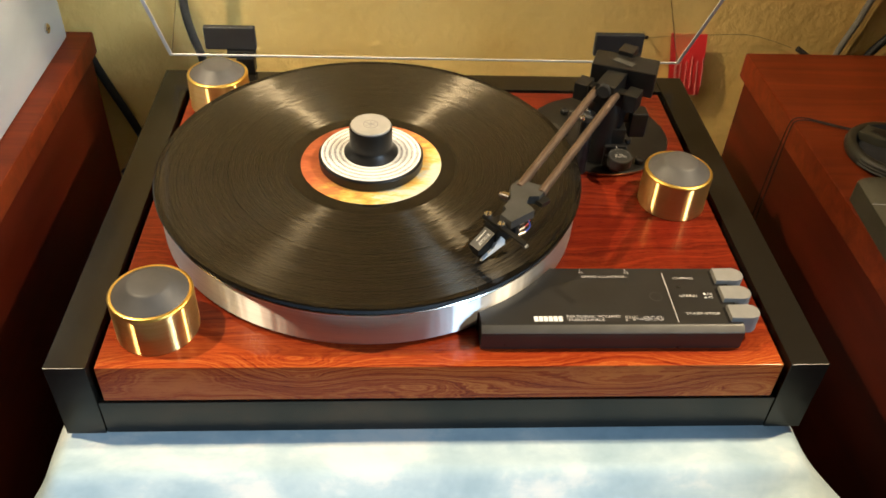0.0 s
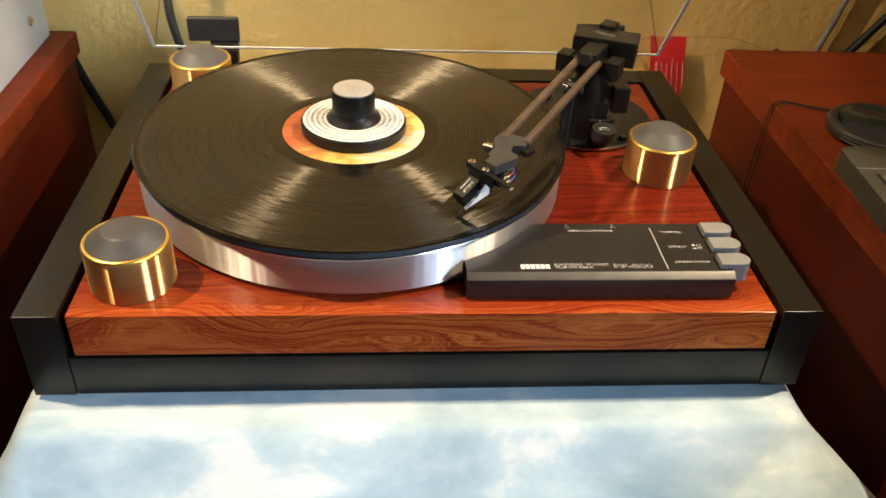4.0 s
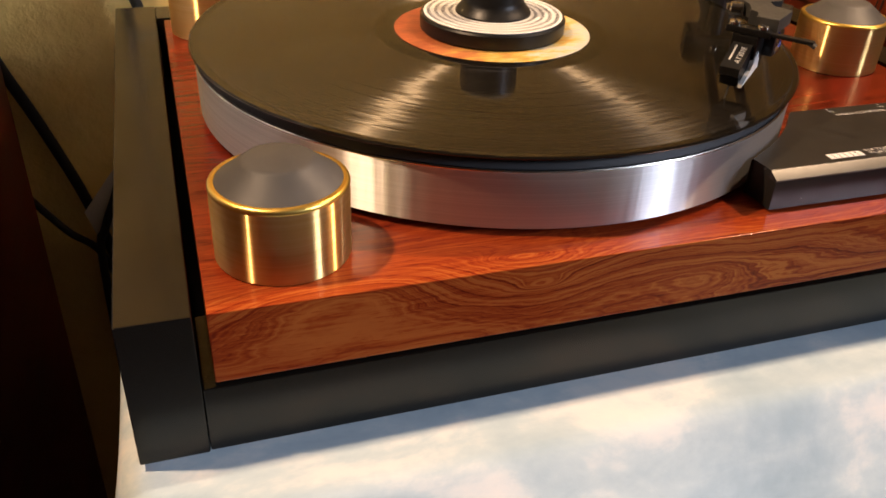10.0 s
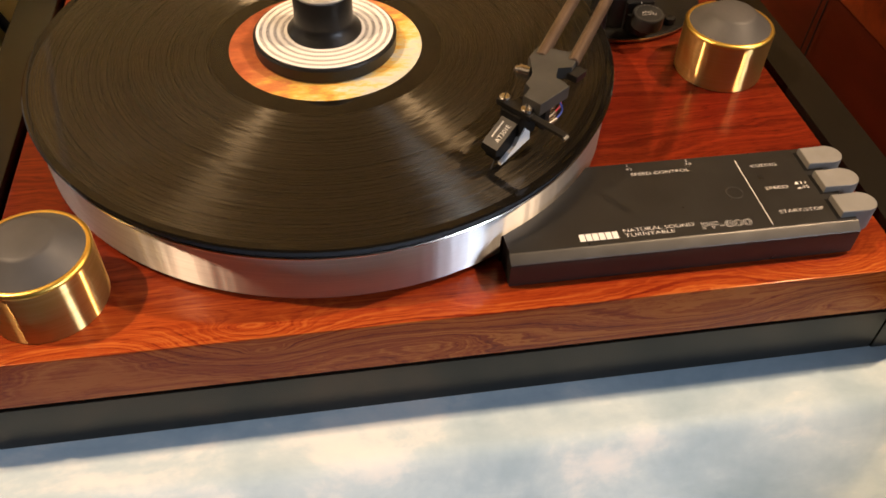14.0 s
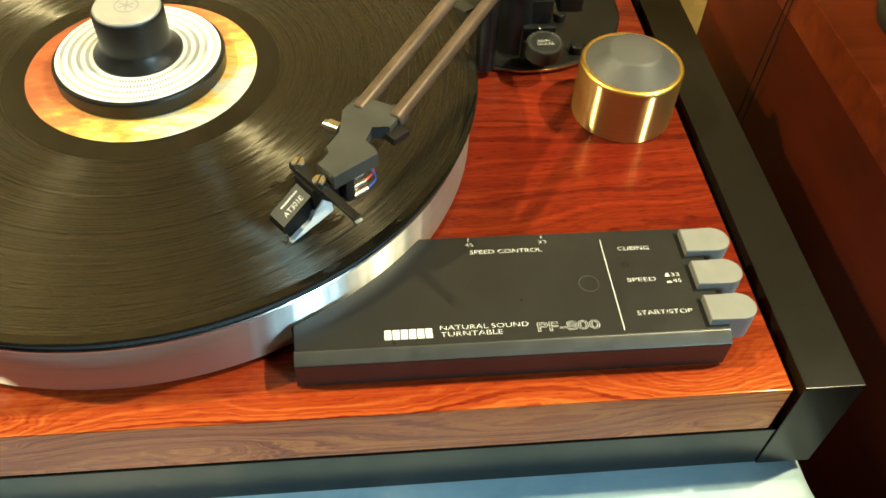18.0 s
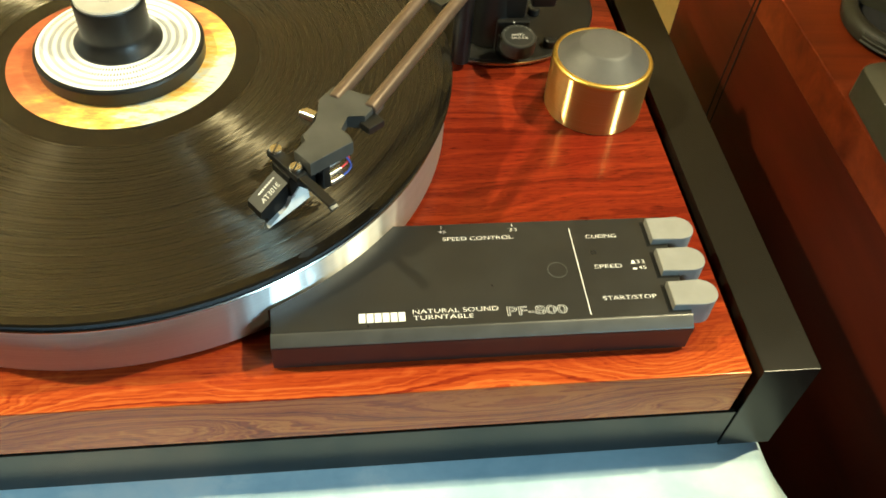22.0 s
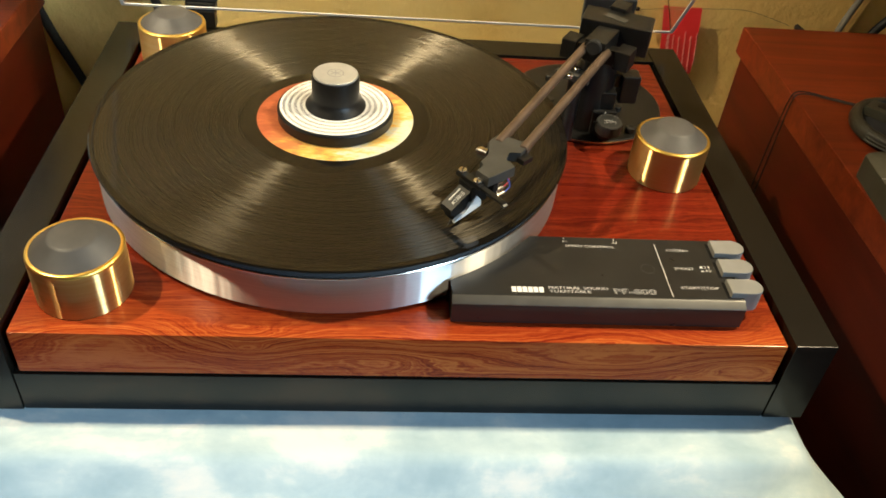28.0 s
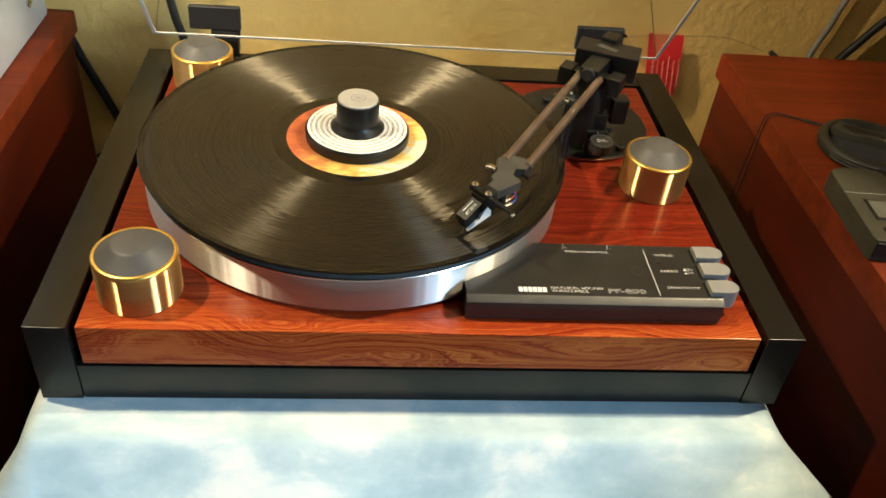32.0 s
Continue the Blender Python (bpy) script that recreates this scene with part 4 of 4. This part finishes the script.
for q in ((0.1128, 0.2005, 0.0570), (0.1050, 0.1850, 0.0600)):
    part("lift_screw", rod(bmesh.new(), q, (q[0], q[1], q[2] + 0.0025), 0.0022, 16), M_STEEL, base, "bright screw head")

# head shell: stepped plate from the tubes to the two screws
HS_Z0, HS_Z1 = 0.0640, 0.0700
shell = part("headshell", prism(bmesh.new(), [(0.038, 0.088), (0.044, 0.096), (0.049, 0.0945), (0.057, 0.089), (0.06, 0.0907), (0.0633, 0.0891), (0.0555, 0.077), (0.0487, 0.0782), (0.0457, 0.0703), (0.0495, 0.0672), (0.0507, 0.0635), (0.0351, 0.052), (0.0291, 0.0593), (0.034, 0.0645), (0.0316, 0.0675), (0.0375, 0.075), (0.0385, 0.0824)], HS_Z0, HS_Z1, 0.0006), M_GUN, table, "dark grey cast headshell")
part("side_screw", rod(bmesh.new(), (0.0375, 0.0800, 0.0665), (0.0325, 0.0832, 0.0665), 0.0030, 24), M_STEEL, shell, "knurled steel side screw")
part("side_screw", rod(bmesh.new(), (0.0326, 0.0831, 0.0665), (0.0312, 0.0840, 0.0665), 0.0021, 24), M_STEEL, shell)
part("clamp_lug", box(bmesh.new(), -0.0030, 0.0050, -0.0028, 0.0028, 0.0640, 0.0675, 0.0005, pose(0.0575, 0.0770, 0, 0, 0, 40)), M_PLASTIC, shell)

CF, CS = Vector((-0.795, -0.607, 0)), Vector((0.607, -0.795, 0))
MID = Vector((0.0260, 0.0590, 0))
C_ANGLE = math.degrees(math.atan2(CF.y, CF.x))
place = pose(MID.x, MID.y, 0, 0, 0, C_ANGLE)


def local(bm, x0, x1, y0, y1, z0, z1, bevel=0.0003):
    """A block in the cartridge's own axes: x ahead, y to its left."""
    return box(bm, x0, x1, y0, y1, z0, z1, bevel, place)


part("mount_bar", local(bmesh.new(), -0.0024, 0.0024, -0.0092, 0.0100, 0.0625, 0.0655, 0.0006), M_PLASTIC, shell, "black mounting bar")
for q in ((0.0223, 0.0639), (0.0297, 0.0542)):
    sc = part("screw", rod(bmesh.new(), (q[0], q[1], 0.0655), (q[0], q[1], 0.0673), 0.0025, 24), M_STEEL, shell, "slotted steel screw")
    part("slot", box(bmesh.new(), -0.0024, 0.0024, -0.0003, 0.0003, 0.06722, 0.06738, 0, pose(q[0], q[1], 0, 0, 0, 70)), M_SHADOWGAP, sc)
a, b = MID + CS * 0.0085, MID + CS * 0.0255
part("finger_lift", box(bmesh.new(), 0.0, 0.0190, -0.0017, 0.0017, 0.0634, 0.0650, 0.0004, pose(a.x, a.y, 0, 0, 0, math.degrees(math.atan2(CS.y, CS.x)))), M_PLASTIC, shell, "black finger lift")
part("finger_tip", box(bmesh.new(), 0.0, 0.0032, -0.0017, 0.0017, -0.0006, 0.0010, 0.0004, pose(b.x, b.y, 0.0640, 0, 25, math.degrees(math.atan2(CS.y, CS.x)))), M_GUN, shell)
part("cartridge", local(bmesh.new(), -0.0090, 0.0030, -0.0056, 0.0056, 0.0500, 0.0624, 0.0006), M_PLASTIC, shell, "black pickup cartridge")
# sloping nose
bm = bmesh.new()
nose = [(0.0028, 0.0592), (0.0156, 0.0516), (0.0158, 0.0482), (0.0120, 0.0466), (0.0028, 0.0466)]
sides = [[bm.verts.new(place @ Vector((x, y, z))) for x, z in nose] for y in (-0.0044, 0.0042)]
bm.faces.new(sides[0]), bm.faces.new(list(reversed(sides[1])))
for i in range(5):
    bm.faces.new((sides[0][i], sides[1][i], sides[1][(i + 1) % 5], sides[0][(i + 1) % 5]))
part("nose", bm, M_PLASTIC, shell, "sloping black nose with white print")
slope = place @ pose(0.0028, 0, 0.0593, 0, 30.7, 0)
w0 = 0.0022
for w in (0.0008,) * 8:
    part("maker_mark", box(bmesh.new(), w0, w0 + w, -0.0024, -0.0017, 0.0, 0.00012, 0, slope), M_WHITE, shell)
    w0 += w + 0.0003
type_print = lettering("print", "AT301E", -0.0046, 0.0046, 0.0, 0.0023, 0.0, M_WHITE, shell, 0.0, 0.0)
type_print.matrix_local = slope @ pose(0.0072, 0.0014, 0.0001, 0, 0, 180)
# white stylus holder under the nose
holder = bmesh.new()
prism(holder, [(0.0142, 0.0436), (0.0140, 0.0450), (0.0050, 0.0492), (0.0038, 0.0520), (-0.0008, 0.0560), (-0.0046, 0.0520), (-0.0050, 0.0478)], 0.0044, 0.0062, 0.0003)
bmesh.ops.transform(holder, matrix=place @ Matrix(((1, 0, 0, 0), (0, 0, 1, 0), (0, 1, 0, 0), (0, 0, 0, 1))), verts=holder.verts)
part("stylus_holder", holder, M_WHITE, shell, "white stylus holder")
part("stylus_base", local(bmesh.new(), 0.0000, 0.0130, -0.0044, 0.0042, 0.0430, 0.0480, 0.0006), M_PLASTIC, shell)
part("cantilever", rod(bmesh.new(), place @ Vector((0.0110, 0, 0.0425)), place @ Vector((0.0145, 0, 0.0352)), 0.0003, 8), M_GUN, shell)
part("back_plate", local(bmesh.new(), -0.0125, -0.0090, -0.0050, 0.0100, 0.0520, 0.0625, 0.0005), M_PLASTIC, shell)
tints = ((0.75, 0.70, 0.60), (0.05, 0.30, 0.08), (0.55, 0.03, 0.03), (0.05, 0.08, 0.40))
for k, c in enumerate(tints):
    yy, zz = 0.0058 + 0.0012 * k, 0.0622 - 0.0030 * k
    part("contact_pin", rod(bmesh.new(), place @ Vector((-0.0120, yy, zz)), place @ Vector((-0.0185, yy, zz)), 0.0013, 12), M_STEEL, shell, "bright contact pin")
    part("lead_wire", tube(bmesh.new(), [place @ Vector((-0.0180, yy, zz)), place @ Vector((-0.0222, yy, zz + 0.002)), place @ Vector((-0.0222, yy * 0.9, zz + 0.0055)), place @ Vector((-0.0190, yy * 0.7, 0.0640))], 0.00042, 8, 6),
         plain("lead_insulation_%d" % k, c, tuple(min(1, 1.15 * v) for v in c), 0.4), shell)

arm.location = (0.0018, 0.0008, 0.0)
shell.location = (0.0030, 0.0035, -0.0027)

# ---- dust cover and hinges ----
LID_Y, LID_Z, LID_W, LID_LEN, LID_DEEP = 0.3555, 0.0158, 0.2315, 0.345, 0.085
E1, E2 = Vector((0, -0.575, 0.818)), Vector((0, 0.818, 0.575))
lid_m = Matrix(((1, 0, 0, 0), (0, E1.y, E2.y, LID_Y), (0, E1.z, E2.z, LID_Z), (0, 0, 0, 1)))
lid = None
for name, b in (("dust_cover", (-LID_W, LID_W, 0, LID_LEN, LID_DEEP - 0.003, LID_DEEP)), ("cover_side", (-LID_W, -LID_W + 0.003, 0.0032, LID_LEN - 0.0032, 0.0004, LID_DEEP - 0.0032)),
                ("cover_side", (LID_W - 0.003, LID_W, 0.0032, LID_LEN - 0.0032, 0.0004, LID_DEEP - 0.0032)), ("cover_back", (-LID_W, LID_W, 0, 0.003, 0.0004, LID_DEEP - 0.0032)),
                ("cover_front", (-LID_W, LID_W, LID_LEN - 0.003, LID_LEN, 0.0004, LID_DEEP - 0.0032))):
    ob = part(name, box(bmesh.new(), *b, 0, lid_m), M_ACRYLIC, lid or table, "" if lid else "clear acrylic dust cover, raised", 0)
    ob.visible_shadow = False
    lid = lid or ob
for b in ((-LID_W, -LID_W + 0.003, 0.0, LID_LEN, -0.0004, 0.0003), (LID_W - 0.003, LID_W, 0.0, LID_LEN, -0.0004, 0.0003), (-LID_W + 0.003, LID_W - 0.003, 0.0, 0.003, -0.0004, 0.0003)):
    part("cover_rim", box(bmesh.new(), *b, 0, lid_m), M_RIM, lid, "bright cut edge")
for hx in (-0.1768, 0.1728):
    hinge = part("hinge", box(bmesh.new(), hx - 0.0225, hx + 0.0225, 0.3560, 0.3620, 0.0215, 0.0432, 0.0015, None, 3), M_RUBBER, table, "black hinge plate")
    part("hinge_knuckle", rod(bmesh.new(), (hx - 0.004, 0.3600, 0.0170), (hx + 0.021, 0.3600, 0.0170), 0.0048, 24), M_PLASTIC, hinge)
    part("hinge_foot", box(bmesh.new(), hx + 0.004, hx + 0.020, 0.3520, 0.3640, 0.0002, 0.0150, 0.001), M_PLASTIC, hinge)

# ---- wall: tag, nail, string, cables ----
def flat_tag():
    bm = bmesh.new()
    n = 10
    rows = []
    for i in range(n + 1):
        v = i / n
        lean, curl = 0.010 * v, 0.004 * math.sin(v * 2.6)
        x0, x1 = 0.2560 + lean * 1.0, 0.2950 + lean * 0.9 - 0.003 * v
        rows.append([bm.verts.new((x, 0.4600 - curl + dy, -0.0052 - 0.070 * v)) for dy in (0, 0.0012) for x in (x0, x1)])
    for a, b in zip(rows, rows[1:]):
        bm.faces.new((a[0], a[1], b[1], b[0]))
        bm.faces.new((a[3], a[2], b[2], b[3]))
        bm.faces.new((a[2], a[0], b[0], b[2]))
        bm.faces.new((a[1], a[3], b[3], b[1]))
    bm.faces.new((rows[0][1], rows[0][0], rows[0][2], rows[0][3]))
    bm.faces.new((rows[-1][0], rows[-1][1], rows[-1][3], rows[-1][2]))
    return bm


tag = thing("hang_tag", (0.28, 0.461, -0.075), "red plastic warning tag with white lines hanging on the wall", "tag")
part("tag_sheet", flat_tag(), M_TAG, tag)
random.seed(5)
for k in range(6):
    x = 0.2610 + k * 0.0060
    z0 = -0.026 - random.random() * 0.010
    z1 = z0 - 0.026 - random.random() * 0.012
    m = Matrix.Translation((x, 0, 0))
    w = 0.0011 if k else 0.0026
    y = 0.4600 - 0.0046
    bm = bmesh.new()
    z = z0
    while z > z1:
        h = 0.002 + random.random() * 0.004
        sl = 0.010 / 0.07
        xx = x + (-z) * sl
        box(bm, xx, xx + w, y + 0.0002, y + 0.0006, z - h, z)
        z -= h + 0.0009
    part("print_line", bm, M_PINKPRINT, tag, "", 0)
nail = thing("wall_nail", (0.2295, 0.468, -0.0085), "small bright nail in the plaster wall", "nail")
part("head", rod(bmesh.new(), (0.2295, 0.4560, -0.0085), (0.2295, 0.4575, -0.0085), 0.0024, 16), M_STEEL, nail)
part("shank", rod(bmesh.new(), (0.2295, 0.4575, -0.0085), (0.2295, 0.4705, -0.0085), 0.0009, 10), M_STEEL, nail)
tagged(part("string", tube(bmesh.new(), [(0.2295, 0.4585, -0.0100), (0.262, 0.4590, -0.0072), (0.30, 0.4610, -0.0058), (0.345, 0.465, -0.0075), (0.392, 0.466, -0.0210)], 0.00026, 6), M_STRING), "thin brown string from the nail along the wall", "string")


def cable(points, r, material, label, name="cable"):
    return tagged(part(name, tube(bmesh.new(), points, r, 12, 10), material), label, "cable")


cable([(-0.2180, 0.440, -0.075), (-0.2239, 0.440, -0.0294), (-0.2298, 0.440, -0.0051), (-0.2332, 0.440, 0.030), (-0.2300, 0.440, 0.12)], 0.0042, M_DARKCABLE, "dark grey cable rising behind the dust cover")
cable([(-0.345, 0.461, -0.030), (-0.3330, 0.461, -0.0690), (-0.3110, 0.461, -0.128), (-0.2890, 0.461, -0.200), (-0.2700, 0.461, -0.300), (-0.262, 0.461, -0.480)], 0.0045, M_CABLE, "black cable running down the plaster wall")
cable([(-0.335, 0.455, -0.180), (-0.310, 0.452, -0.215), (-0.285, 0.452, -0.245), (-0.268, 0.452, -0.330), (-0.262, 0.450, -0.480)], 0.0032, M_CABLE, "thin black cable hanging behind the cabinet")
cable([(-0.2560, 0.440, -0.1500), (-0.2658, 0.440, -0.1790), (-0.2789, 0.440, -0.2100), (-0.2857, 0.440, -0.2400), (-0.288, 0.440, -0.40)], 0.0036, M_CABLE, "black cable dropping beside a paper slip")
cable([(0.4360, 0.462, -0.08), (0.4419, 0.462, -0.0237), (0.4516, 0.462, 0.012), (0.4571, 0.462, 0.0368), (0.475, 0.462, 0.10)], 0.0034, M_GREYCABLE, "grey cable climbing the plaster wall")
cable([(0.4600, 0.460, -0.06), (0.4772, 0.460, -0.0230), (0.4881, 0.460, -0.0064), (0.515, 0.460, 0.030), (0.56, 0.460, 0.08)], 0.0044, M_CABLE, "thick black cable against the plaster wall")
plug = thing("small_plug", (0.398, 0.455, -0.02), "small dark brown plug end behind the cabinet top", "plug")
part("barrel", rod(bmesh.new(), (0.3930, 0.456, -0.0165), (0.4060, 0.452, -0.0240), 0.0028, 16), M_STAND, plug)
part("lead", tube(bmesh.new(), [(0.4060, 0.452, -0.0240), (0.412, 0.450, -0.032), (0.414, 0.448, -0.07)], 0.0013, 8), M_CABLE, plug)
slip = bmesh.new()
prism(slip, [(-0.2930, 0.0), (-0.2540, 0.050), (-0.2540, 0.004), (-0.2850, -0.030)], 0.0, 0.0006)
bmesh.ops.transform(slip, matrix=Matrix(((1, 0, 0, 0), (0, 0, 1, 0.4450), (0, 1, 0, -0.1950), (0, 0, 0, 1))), verts=slip.verts)
tagged(part("paper_slip", slip, M_PAPER, None, "", 0), "pale paper slip tucked behind the turntable", "paper")

# ---- things on the cabinet ----
cable([(0.3600, 0.2560, 0.0095), (0.3400, 0.2690, 0.0078), (0.3250, 0.2750, 0.0085), (0.3145, 0.2745, 0.0082), (0.3112, 0.2742, 0.0010), (0.3108, 0.2760, -0.020), (0.3118, 0.2800, -0.050), (0.3130, 0.2840, -0.110), (0.314, 0.287, -0.25)], 0.00055, M_CABLE, "thin black lead hanging over the cabinet edge", "lead")
cable([(0.3620, 0.2520, 0.0095), (0.3420, 0.2655, 0.0078), (0.3270, 0.2715, 0.0085), (0.3145, 0.2705, 0.0082), (0.3112, 0.2695, 0.0010), (0.3108, 0.2700, -0.020), (0.3118, 0.2725, -0.050), (0.3130, 0.2760, -0.110), (0.314, 0.280, -0.25)], 0.00055, M_CABLE, "thin black lead hanging over the cabinet edge", "lead")

DT = 0.006
dev = thing("handheld_meter", (0.335, 0.12, DT), "low grey-black plastic meter with a small grey display", "meter")
dm = pose(0.3345, 0.1180, 0, 0, 0, -3.5)
body = bmesh.new()
arc = [(0.0215 * math.cos(a), 0.0405 + 0.0085 * math.sin(a)) for a in [math.pi * k / 12 for k in range(13)]]
prism(body, [(-0.0215, -0.0400), (-0.0195, -0.0450), (0.0195, -0.0450), (0.0215, -0.0400)] + arc, DT + 0.0005, DT + 0.0180, 0.0012, dm)
part("housing", body, M_METER, dev)
part("seam", box(bmesh.new(), -0.0214, 0.0214, 0.0128, 0.0133, DT + 0.0179, DT + 0.0182, 0, dm), M_GREYPRINT, dev)
part("display_frame", box(bmesh.new(), -0.0105, 0.0130, -0.0200, 0.0050, DT + 0.0180, DT + 0.0186, 0.0004, dm), M_PLASTIC, dev, "black display surround")
part("display", box(bmesh.new(), -0.0085, 0.0110, -0.0180, 0.0030, DT + 0.0185, DT + 0.0189, 0.0002, dm), M_LCD, dev, "grey display")
for k in range(3):
    part("key", box(bmesh.new(), -0.0100 + 0.0080 * k, -0.0040 + 0.0080 * k, -0.0360, -0.0300, DT + 0.0178, DT + 0.0192, 0.0006, dm), M_PLASTIC, dev)
part("end_cap", box(bmesh.new(), -0.0190, 0.0190, -0.0458, -0.0400, DT + 0.0030, DT + 0.0160, 0.001, dm), M_PLASTIC, dev)

puck = thing("control_puck", (0.3785, 0.218, DT), "round black plastic corded control with ridges and a slot", "controller")
part("housing", lathe(bmesh.new(), 0.3785, 0.2180, [(0, DT + 0.0004), (0.0365, DT + 0.0004), (0.0405, DT + 0.0025), (0.0415, DT + 0.0060), (0.0408, DT + 0.0090), (0.0390, DT + 0.0112), (0.0362, DT + 0.0120), (0.0338, DT + 0.0112), (0.0322, DT + 0.0060), (0.0316, DT + 0.0046), (0, DT + 0.0044)], 72), M_DEVICE, puck)
part("recess_floor", lathe(bmesh.new(), 0.3785, 0.2180, [(0, DT + 0.0045), (0.0300, DT + 0.0047), (0.0300, DT + 0.0052), (0, DT + 0.0052)], 48), M_SHADOWGAP, puck, "dark sunken floor")
for k in range(3):
    r = 0.0418 - 0.0005 * k
    z = DT + 0.0045 + 0.0026 * k
    bm = bmesh.new()
    ring = []
    for i in range(13):
        a = radians(200 + 55 * i / 12)
        ring.append([bm.verts.new((0.3785 + rr * math.cos(a), 0.2180 + rr * math.sin(a), zz)) for rr, zz in ((r - 0.001, z - 0.0007), (r + 0.0008, z), (r - 0.001, z + 0.0007))])
    for a, b in zip(ring, ring[1:]):
        for i in range(2):
            bm.faces.new((a[i], b[i], b[i + 1], a[i + 1]))
    part("ridge", bm, M_GUN, puck, "grey grip ridge")
wing = pose(0.3785, 0.2180, DT, 0, 0, -32)
part("bridge", prism(bmesh.new(), [(-0.0330, 0.0050), (-0.0150, 0.0010), (0.0, 0.0065), (0.0330, 0.0070), (0.0320, 0.0190), (-0.0280, 0.0200)], 0.0053, 0.0126, 0.0012, wing), M_METER, puck, "olive-grey raised bridge")
part("bridge_inset", prism(bmesh.new(), [(-0.0240, 0.0095), (-0.0140, 0.0052), (0.0020, 0.0100), (0.0270, 0.0100), (0.0265, 0.0155), (-0.0225, 0.0160)], 0.0125, 0.0131, 0.0002, wing), M_PLASTIC, puck, "smooth black inset")
